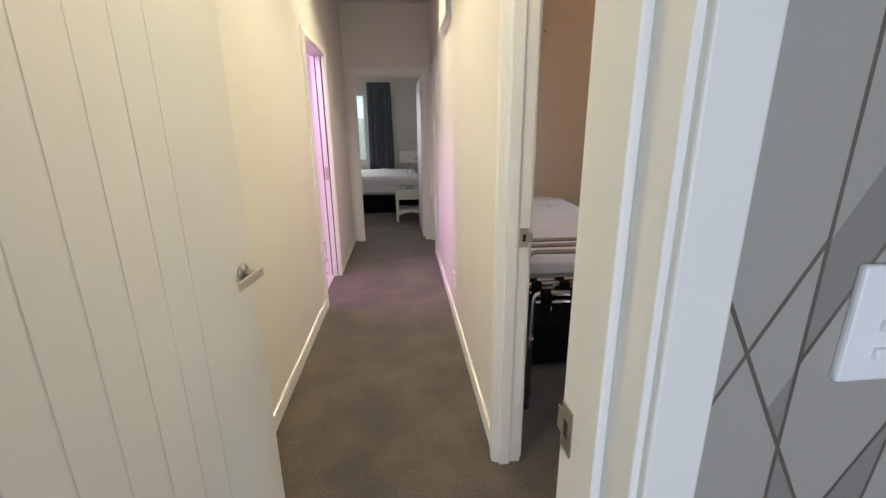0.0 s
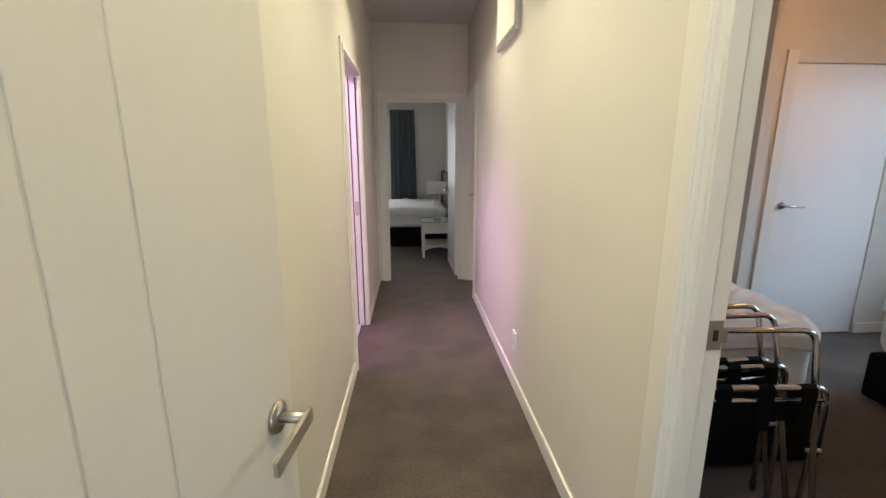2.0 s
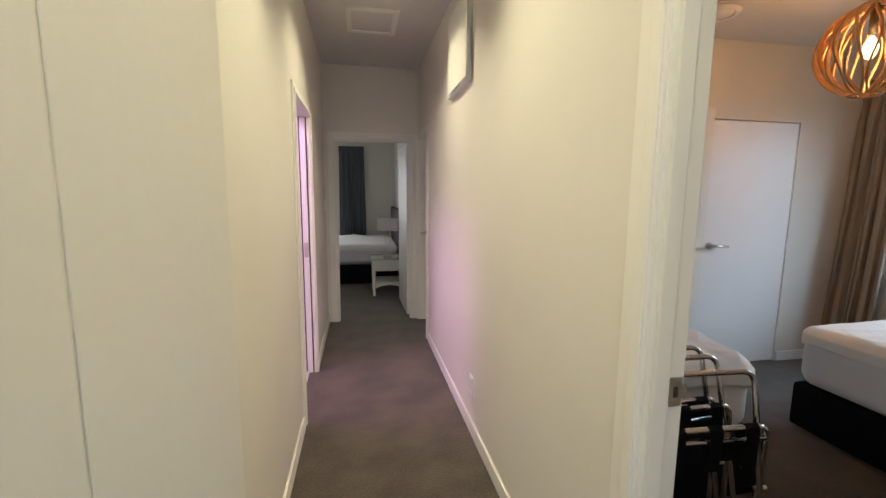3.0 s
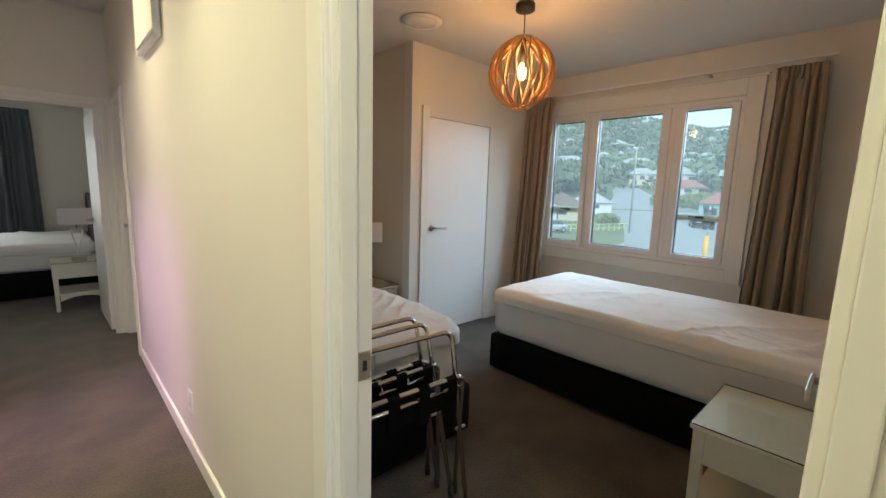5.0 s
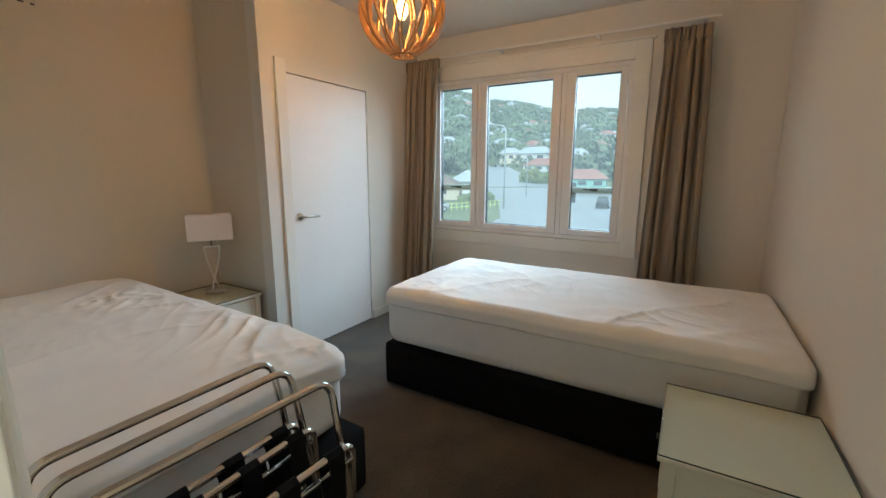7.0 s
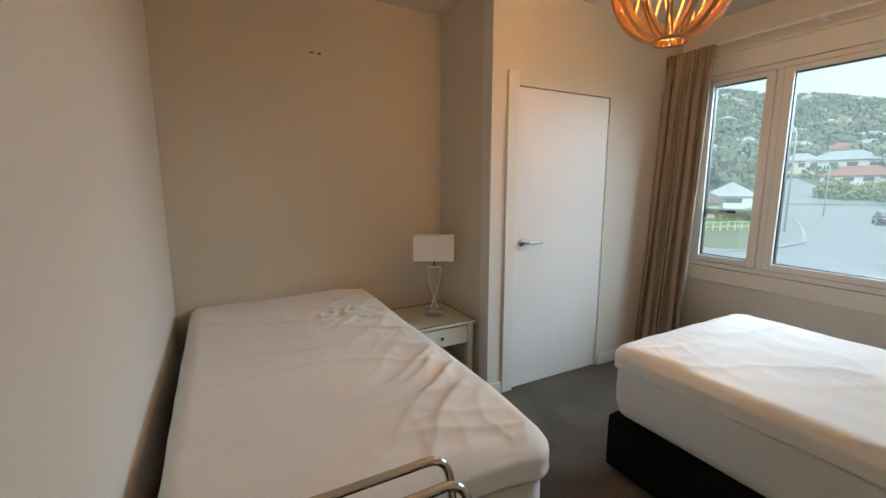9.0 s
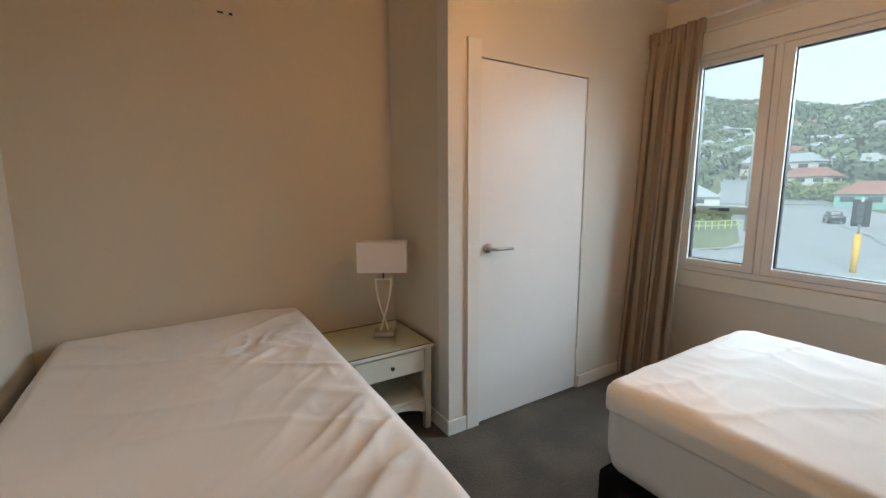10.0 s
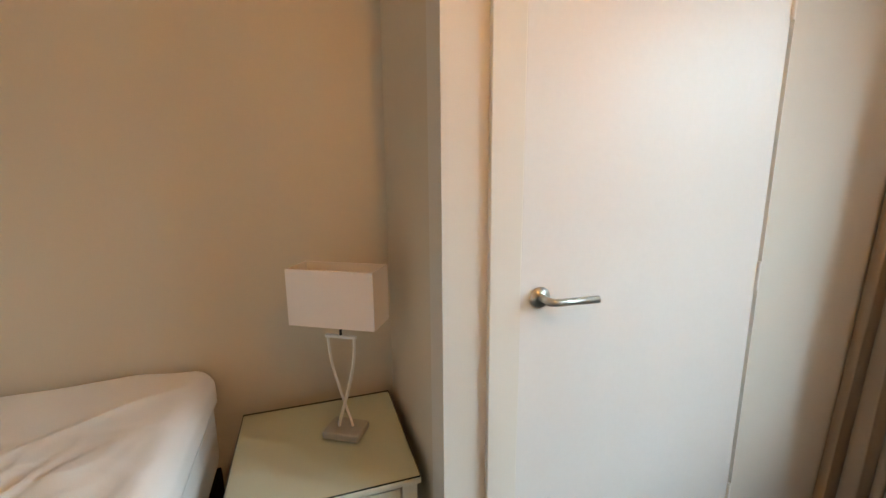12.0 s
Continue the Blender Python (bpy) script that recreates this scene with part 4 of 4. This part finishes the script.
curtain("curtain", "taupe pleated curtain drawn back beyond the bed", pose(4.47, 1.600, 0.015, 0, 0, 90), 0.28, 2.295, M["curtain"], 5, 11.0, -0.05, 0.034, 0.45)
curtain("curtain", "slate grey full-length curtain beside the far window", pose(0.22, 8.97, 0.015, 0, 0, 0), 0.44, 2.22, M["grey_curtain"], 6, 21.0)
track = finish("curtain_track", box(4.452, 4.474, 1.42, 3.88, 2.340, 2.352, 0.003), M["white_plastic"])
tagged(track, "slim white curtain track above the window", "curtain rail")
for y in (1.5, 2.2, 3.0, 3.8):
    part("bracket", box(4.475, 4.61, y - 0.012, y + 0.012, 2.340, 2.352, 0.002), M["white_plastic"], track)


# ---- folded luggage racks ----
def luggage_rack(label, loops, low, m, x0=1.215, x1=1.775):
    """Chrome loops as (foot y, top y, top z) and strapped lower loops, folded flat."""
    t = empty("luggage_rack", m)
    tagged(t, label, "luggage rack", "folded luggage racks")
    inv = Vector((1.5, 2.3, 0))
    for fy, ty, tz in loops:
        pts = [(x0, fy, 0.018), (x0, ty, tz), (x1, ty, tz), (x1, fy, 0.018)]
        part("tall_loop", tube(arc_path([Vector(p) - inv for p in pts], 0.055), 0.0105, 12), M["chrome"], t, "", True)
        for x in (x0, x1):
            part("foot", tube([Vector((x, fy, 0.0)) - inv, Vector((x, fy + (ty - fy) * 0.05, 0.045)) - inv], 0.0135, 12), M["black_plastic"], t, "", True)
    for fy, ty, tz in low:
        pts = [(x0 + 0.03, fy, 0.018), (x0 + 0.03, ty, tz), (x1 + 0.03, ty, tz), (x1 + 0.022, fy, 0.018)]
        part("low_loop", tube(arc_path([Vector(p) - inv for p in pts], 0.045), 0.0105, 12), M["chrome"], t, "", True)
        for x, lean in ((x0 + 0.03, 0.0), (x1 + 0.022, 0.0)):
            part("foot", tube([Vector((x, fy, 0.0)) - inv, Vector((x + lean, fy + (ty - fy) * 0.05, 0.045)) - inv], 0.0135, 12), M["black_plastic"], t, "", True)
        for dz, dy in ((-0.022, 0.028), (-0.045, -0.004)):
            part("slat_bar", tube([Vector((x0 + 0.04, ty + dy, tz + dz)) - inv, Vector((x1 + 0.02, ty + dy, tz + dz)) - inv], 0.0085, 10), M["chrome"], t, "", True)
        for k in range(4):
            x = x0 + 0.085 + 0.145 * k
            prof = [(0.0, 0.016), (0.016, 0.005), (0.032, -0.010), (0.045, -0.030), (0.030, -0.050), (0.014, -0.11), (0.006, -0.16), (-0.010, -0.16), (-0.014, -0.10), (-0.018, -0.045), (-0.014, 0.004)]
            pts = [Vector((x, ty + a, tz + b)) - inv for a, b in prof]
            bm = bmesh.new()
            rows = [[bm.verts.new(p + Vector((s * 0.026, 0, 0))) for s in (-1, 1)] for p in pts]
            for a, b in zip(rows, rows[1:] + rows[:1]):
                bm.faces.new((a[0], a[1], b[1], b[0]))
            bmesh.ops.recalc_face_normals(bm, faces=bm.faces[:])
            # Extra black sheets between the straps stand for the darkness below the bars.
            for v in [(x + 0.072, b2, c2) for b2, c2 in ((0.02, -0.055), (0.012, -0.09), (0.006, -0.13))] if k < 3 else ():
                for sgn in (-1, 1):
                    bm.verts.new(Vector((v[0] + sgn * 0.034, ty + v[1], tz + v[2])) - inv)
            if k < 3:
                bm.verts.ensure_lookup_table()
                q = bm.verts[-6:]
                bm.faces.new((q[0], q[1], q[3], q[2]))
                bm.faces.new((q[2], q[3], q[5], q[4]))
            st = part("strap", bm, M["webbing"], t, "black webbing strap beside added sheets that darken the gaps")
            sol = st.modifiers.new("thick", "SOLIDIFY")
            sol.thickness = 0.003
    for x in (x0 + 0.012, x1 + 0.016):
        part("pivot", disc(0.007, 0.05, 12, 0, pose(x - inv.x, low[0][1] - inv.y - 0.01, 0.34, 0, 90)), M["steel"], t)
    return t


luggage_rack("folded chrome luggage rack with black straps at the bed's foot", [(2.165, 2.300, 0.768)], [(2.27, 2.250, 0.578)], pose(1.5, 2.318, 0, 0, 0, -4))
luggage_rack("second folded chrome luggage rack behind the first one", [(2.255, 2.455, 0.765), (2.345, 2.535, 0.772)], [(2.37, 2.400, 0.580), (2.44, 2.470, 0.572)], pose(1.488, 2.3, 0))

# ---- outside ----
M["mark"] = surface("worn_white_road_paint", (0.40, 0.41, 0.42), 0.6, scale=0.6, vary=0.15, fine=9, bump=0.05)
M["grass"] = surface("verge_grass", (0.13, 0.16, 0.085), 0.9, scale=0.08, vary=0.35, fine=1.5, bump=0.3, depth=0.05)
M["asphalt"] = surface("wet_asphalt", (0.25, 0.285, 0.32), 0.42, scale=0.15, vary=0.22, fine=6, bump=0.1, depth=0.01)
M["foliage"] = surface("hill_foliage", (0.120, 0.160, 0.095), 0.9, scale=0.03, vary=0.6, fine=0.8, bump=0.2, depth=0.1)
M["bush"] = surface("bright_bush_leaves", (0.16, 0.20, 0.07), 0.8, scale=0.6, vary=0.4, fine=9, bump=0.2)
M["house_white"] = surface("white_weatherboard", (0.58, 0.60, 0.60), 0.7, scale=0.3, vary=0.08, fine=4, bump=0.1)
M["house_cream"] = surface("cream_render", (0.52, 0.47, 0.38), 0.8, scale=0.3, vary=0.1, fine=4, bump=0.1)
M["roof_grey"] = surface("grey_iron_roof", (0.33, 0.37, 0.40), 0.5, scale=0.3, vary=0.15, fine=5, bump=0.1)
M["roof_red"] = surface("red_tile_roof", (0.30, 0.15, 0.12), 0.7, scale=0.3, vary=0.15, fine=5, bump=0.1)
M["roof_brown"] = surface("brown_tile_roof", (0.16, 0.12, 0.10), 0.7, scale=0.3, vary=0.15, fine=5, bump=0.1)
M["teal"] = surface("teal_painted_wall", (0.22, 0.42, 0.38), 0.7, scale=0.3, vary=0.1, fine=5, bump=0.1)
M["pane_dark"] = surface("dark_house_window", (0.09, 0.105, 0.12), 0.15, scale=1, vary=0.2, fine=10, bump=0.0)
M["galv"] = surface("galvanised_steel", (0.45, 0.47, 0.48), 0.5, 0.6, scale=3, vary=0.1, fine=30, bump=0.05)
M["yellow"] = surface("yellow_paint", (0.75, 0.42, 0.03), 0.5, scale=3, vary=0.1, fine=30, bump=0.05)
M["fence_green"] = surface("lime_painted_rail", (0.55, 0.66, 0.22), 0.5, scale=3, vary=0.1, fine=30, bump=0.05)
M["car_dark"] = surface("dark_car_paint", (0.02, 0.022, 0.026), 0.25, 0.2, scale=3, vary=0.1, fine=60, bump=0.0, coat=0.6)
M["car_silver"] = surface("silver_car_paint", (0.55, 0.57, 0.60), 0.25, 0.4, scale=3, vary=0.08, fine=60, bump=0.0, coat=0.6)
GZ = -4.0


def hill(x, y):
    """The ground's height: a flat street near by, and a long hill across the view."""
    d = math.hypot(x - 4.8, y - 2.8)
    az = math.degrees(math.atan2(y - 2.8, x - 4.8))
    ridge = 92 + 34 * math.exp(-((az - 31) / 15) ** 2) + 4 * math.sin(az * 0.23 + 1) + 3 * math.sin(az * 0.71)
    ridge *= max(0.0, min(1.0, (95 - abs(az - 12)) / 40))
    t = max(0.0, min(1.0, (d - 115) / 685))
    z = GZ + (ridge + 4) * (0.45 * t + 0.55 * t * t * (3 - 2 * t))
    if d > 800:
        z -= (d - 800) * 0.05
    return z + (0.0 if d < 115 else 1.8 * noise.noise(Vector((x * 0.012, y * 0.012, 0))))


bm = bmesh.new()
rads = [0.01, 8, 20, 35, 50, 65, 80, 95] + list(np.linspace(115, 820, 34)) + [900, 1100, 1600, 2600, 4500]
rows = [[bm.verts.new((4.8 + r * math.cos(a), 2.8 + r * math.sin(a), hill(4.8 + r * math.cos(a), 2.8 + r * math.sin(a)))) for a in np.linspace(0, 2 * math.pi, 145)[:-1]] for r in rads]
for a, b in zip(rows, rows[1:]):
    for k in range(144):
        bm.faces.new((a[k], a[(k + 1) % 144], b[(k + 1) % 144], b[k]))
tagged(finish("ground", bm, M["grass"], None, True), "grassy ground rising to a suburban hill", "ground", kind="structure")


def ribbon(name, pts, widths, label, lift=0.06):
    bm = bmesh.new()
    rows = []
    for i, (p, w) in enumerate(zip(pts, widths)):
        a, b = Vector(pts[max(0, i - 1)]), Vector(pts[min(len(pts) - 1, i + 1)])
        n = Vector((-(b - a).y, (b - a).x)).normalized()
        row = []
        for s in (-1, -0.5, 0, 0.5, 1):
            x, y = p[0] + n.x * s * w, p[1] + n.y * s * w
            row.append(bm.verts.new((x, y, hill(x, y) + lift)))
        rows.append(row)
    for a, b in zip(rows, rows[1:]):
        for k in range(4):
            bm.faces.new((a[k], a[k + 1], b[k + 1], b[k]))
    bmesh.ops.recalc_face_normals(bm, faces=bm.faces[:])
    return tagged(finish(name, bm, M["asphalt"]), label, "road", kind="structure")


ribbon("road", [(30, 2), (50, 10), (75, 21), (100, 34), (127, 47), (150, 62), (180, 80)], [15, 11, 11, 13, 13, 7, 4], "pale wet asphalt road curving up the hill")
ribbon("road_side", [(36, -6), (60, 0), (85, 5), (112, 12)], [10, 14, 14, 11], "pale wet asphalt side road", 0.10)
ribbon("road_near", [(12, 52), (25, 28), (31, 12), (31, -15)], [8, 9, 10, 11], "pale wet asphalt street below the window", 0.08)


def lane_mark(pts, width, label):
    """A painted line lying on the asphalt."""
    bm = bmesh.new()
    rows = []
    for i, p in enumerate(pts):
        a, b = Vector(pts[max(0, i - 1)]), Vector(pts[min(len(pts) - 1, i + 1)])
        n = Vector((-(b - a).y, (b - a).x)).normalized() * width / 2
        rows.append([bm.verts.new((p[0] + s * n.x, p[1] + s * n.y, hill(*p) + 0.16)) for s in (-1, 1)])
    for a, b in zip(rows, rows[1:]):
        bm.faces.new((a[0], b[0], b[1], a[1]))
    tagged(finish("road_marking", bm, M["mark"]), label, "road marking", kind="structure")


for k in range(9):
    t0 = 42 + 9 * k
    lane_mark([(t0, 0.44 * t0 - 12.2), (t0 + 4, 0.44 * t0 - 10.4)], 0.35, "white painted lane dash on the road")
lane_mark([(36, 20), (41, 18.6), (48, 19.2), (58, 23), (70, 28.2), (90, 38)], 0.3, "pale kerb line along the verge")
lane_mark([(58, 2), (76, 9), (96, 20), (118, 33)], 0.3, "white edge line on the road")


def house(x, y, z, w, d, h, rot, wall_m, roof_m, label, group="hillside houses", far=True):
    o = empty("house", pose(x, y, z, 0, 0, rot))
    tagged(o, label, "house", group)
    part("wall", box(-w / 2, w / 2, -d / 2, d / 2, -2.5, h), wall_m, o)
    bm = bmesh.new()
    e, rh = 0.5, 0.32 * d
    vs = [bm.verts.new(p) for p in ((-w / 2 - e, -d / 2 - e, h), (w / 2 + e, -d / 2 - e, h), (w / 2 + e, d / 2 + e, h), (-w / 2 - e, d / 2 + e, h), (-w / 2 + d * 0.35, 0, h + rh), (w / 2 - d * 0.35, 0, h + rh))]
    for f in ((0, 1, 5, 4), (1, 2, 5), (2, 3, 4, 5), (3, 0, 4), (3, 2, 1, 0)):
        bm.faces.new([vs[i] for i in f])
    part("roof", bm, roof_m, o)
    for i in range(3):
        wx = -w / 2 + w * (i + 0.5) / 3
        for s in (-1, 1):
            part("window", box(wx - w * 0.09, wx + w * 0.09, *sorted((s * (d / 2 - 0.05), s * (d / 2 + 0.06))), h * 0.45, h * 0.82), M["pane_dark"], o)
    for s in (-1, 1):
        part("window", box(*sorted((s * (w / 2 - 0.05), s * (w / 2 + 0.06))), -d * 0.2, d * 0.2, h * 0.45, h * 0.82), M["pane_dark"], o)
    return o


rnd = random.Random(11)
walls, roofs = [M["house_white"], M["house_white"], M["house_cream"], M["house_white"]], [M["roof_grey"], M["roof_grey"], M["roof_red"], M["roof_brown"], M["roof_grey"]]
wall_names = {M["house_white"]: "white", M["house_cream"]: "cream"}
roof_names = {M["roof_grey"]: "grey iron", M["roof_red"]: "red tiled", M["roof_brown"]: "brown tiled"}
spots = []
for _ in range(2200):
    az, d = radians(rnd.uniform(-4, 46)), 170 + 600 * rnd.random() ** 0.75
    x, y = 4.8 + d * math.cos(az), 2.8 + d * math.sin(az)
    if all((x - a) ** 2 + (y - b) ** 2 > (13 + d * 0.008) ** 2 for a, b in spots) and (abs(y - 0.47 * x + 4) > 11 or x > 185):
        spots.append((x, y))
spots = spots[:235]
for x, y in spots:
    wm, rm = rnd.choice(walls), rnd.choice(roofs)
    house(x, y, hill(x, y), rnd.uniform(9, 17), rnd.uniform(6.5, 9.5), rnd.uniform(2.8, 5.0), rnd.uniform(0, 180), wm, rm,
          "%s house with a %s roof on the hillside" % (wall_names[wm], roof_names[rm]))
house(132, 29.5, -4.0, 13, 9, 3.2, 96, M["teal"], M["roof_red"], "teal walled building with a red roof by the road", "roadside houses")
house(74, 45, GZ, 12, 8, 2.4, 25, M["house_cream"], M["roof_brown"], "low cream house behind a lime railing", "roadside houses")
house(109, 57, GZ, 16, 10, 2.6, 28, M["house_white"], M["roof_grey"], "long white building with a grey roof by the road", "roadside houses")
house(52, 36.5, GZ, 9, 7, 2.7, 30, M["house_white"], M["roof_grey"], "white house with a pale roof behind the lawn", "roadside houses")
house(168, 53, hill(168, 53) - 0.5, 14, 9, 3.0, 80, M["house_white"], M["roof_red"], "white house with a red roof above the bushes", "roadside houses")
house(190, 64, hill(190, 64), 17, 10, 4.6, 75, M["house_white"], M["roof_grey"], "two-storey white house with a pale blue-grey roof", "roadside houses")
house(205, 52, hill(205, 52), 18, 10, 3.6, 85, M["house_white"], M["roof_grey"], "wide white house with a pale grey roof on the slope", "roadside houses")


def clumps(name, label, places, material, seed, cat="trees", leaf=(0.09, 0.19)):
    """Crowns made of many small leaf cards round short stems."""
    r2 = random.Random(seed)
    verts, faces = [], []
    for x, y, z, r, n in places:
        for _ in range(n):
            th, ph, q = r2.uniform(0, 2 * math.pi), math.acos(r2.uniform(-0.5, 1)), r * r2.uniform(0.45, 1.0) ** 0.6
            lump = 1 + 0.35 * noise.noise(Vector((math.cos(th) * 1.7 + x, math.sin(th) * 1.7 + y, ph * 1.5)))
            c = Vector((x + q * lump * math.sin(ph) * math.cos(th), y + q * lump * math.sin(ph) * math.sin(th), z + r * 0.55 + 0.85 * q * lump * math.cos(ph)))
            u = Vector((r2.gauss(0, 1), r2.gauss(0, 1), r2.gauss(0, 1))).normalized()
            v = u.orthogonal().normalized()
            s = r * r2.uniform(*leaf)
            k = len(verts)
            verts += [c + u * s, c + v * s * 0.7, c - u * s, c - v * s * 0.7]
            faces.append((k, k + 1, k + 2, k + 3))
    me = bpy.data.meshes.new(name)
    me.from_pydata(verts, [], faces)
    me.materials.append(material)
    return tagged(new(name, me), label, cat, kind="stuff")


rnd = random.Random(23)
far_places = []
for _ in range(5200):
    az, d = radians(rnd.uniform(-6, 48)), math.sqrt(rnd.uniform(150 ** 2, 800 ** 2))
    x, y = 4.8 + d * math.cos(az), 2.8 + d * math.sin(az)
    if all((x - a) ** 2 + (y - b) ** 2 > 50 for a, b in spots + [(168, 53), (190, 64), (205, 52)]) and (abs(y - 0.44 * x + 8) > 18 or x > 172):
        far_places.append((x, y, hill(x, y) - 1, rnd.uniform(3.2, 7.6), 70))
clumps("hillside_trees", "dense dark green trees covering the hillside", far_places, M["foliage"], 3, leaf=(0.15, 0.30))
clumps("roadside_bushes", "bright green bushes beside the road", [(140 + rnd.uniform(-1, 8), 37 + 13.5 * k / 15, hill(142, 44) - 1.0, rnd.uniform(2.2, 4.2), 260) for k in range(16)] +
       [(67 + rnd.uniform(-4, 5), 34 + rnd.uniform(-2, 3), GZ - 0.4, rnd.uniform(0.9, 1.7), 260) for _ in range(7)], M["bush"], 5, "bushes")


def street_lamp(x, y, h, rot):
    o = empty("street_lamp", pose(x, y, hill(x, y), 0, 0, rot))
    tagged(o, "tall grey galvanised street lamp by the road", "street lamp", "street lamps")
    part("pole", tube([(0, 0, 0), (0, 0, h - 1), (0.4, 0, h - 0.3), (2.6, 0, h)], 0.10, 10), M["galv"], o, "", True)
    part("lantern", box(2.4, 3.3, -0.18, 0.18, h - 0.12, h + 0.06, 0.04), M["galv"], o)
    part("foot_plate", box(-0.25, 0.25, -0.25, 0.25, 0, 0.1), M["galv"], o)
    return o


street_lamp(56.5, 24.2, 11.8, 100)
street_lamp(100, 42, 10, -80)
street_lamp(88, 32, 9, 100)

sig = empty("traffic_signal", pose(35.7, 9.9, GZ))
tagged(sig, "black traffic signal on a yellow-banded pole", "traffic light")
part("pole", tube([(0, 0, 0), (0, 0, 2.4)], 0.16, 12), M["yellow"], sig, "yellow pole sleeve", True)
part("upper_pole", tube([(0, 0, 2.4), (0, 0, 4.6)], 0.06, 12), M["galv"], sig, "", True)
hd = part("signal_head", box(-0.20, 0.02, -0.20, 0.20, 3.0, 4.3, 0.05), M["black_plastic"], sig)
part("backboard", box(0.02, 0.05, -0.42, 0.42, 2.85, 4.45, 0.01), M["black_plastic"], sig)
for k in range(3):
    part("lens", disc(0.13, 0.06, 20, 0.01, pose(-0.21, 0, 3.22 + 0.42 * k, 0, 90)), M["pane_dark"], hd)


def car(x, y, rot, paint, label):
    o = empty("car", pose(x, y, GZ + 0.1, 0, 0, rot))
    tagged(o, label, "car", "cars on the road")
    bm = soft_box(2.15, 0.88, 0.38, 0.16, 6)
    bmesh.ops.translate(bm, vec=(0, 0, 0.66), verts=bm.verts[:])
    part("body", bm, paint, o, "", True)
    bm = soft_box(1.35, 0.76, 0.33, 0.20, 6)
    for v in bm.verts:
        if v.co.z > 0:
            v.co.x *= 0.82
    bmesh.ops.translate(bm, vec=(-0.25, 0, 1.22), verts=bm.verts[:])
    part("cabin", bm, M["pane_dark"], o, "dark glazed cabin", True)
    part("roof", box(-1.15, 0.62, -0.62, 0.62, 1.50, 1.57, 0.03), paint, o)
    for wx in (-1.35, 1.35):
        for wy in (-0.80, 0.80):
            wl2 = part("wheel", disc(0.33, 0.22, 24, 0.03, pose(wx, wy, 0.33, 90)), M["black_plastic"], o)
            part("rim", disc(0.19, 0.24, 16, 0.01, pose(wx, wy, 0.33, 90)), M["galv"], wl2)
    return o


car(78, 22.2, 205, M["car_dark"], "dark car driving down the wet road")
car(66, 12.5, 190, M["car_dark"], "dark car waiting at the junction")
car(47.5, 30.5, 150, M["car_silver"], "pale silver car parked beside the lawn")

fence = empty("railing", pose(49.5, 29.6, GZ, 0, 0, -17))
tagged(fence, "low lime green railing along the verge", "railing")
for k in range(13):
    part("post", box(k * 1.0 - 0.04, k * 1.0 + 0.04, -0.04, 0.04, 0, 1.05), M["fence_green"], fence)
for z in (0.45, 1.0):
    part("rail", box(0, 12, -0.03, 0.03, z - 0.04, z + 0.04), M["fence_green"], fence)
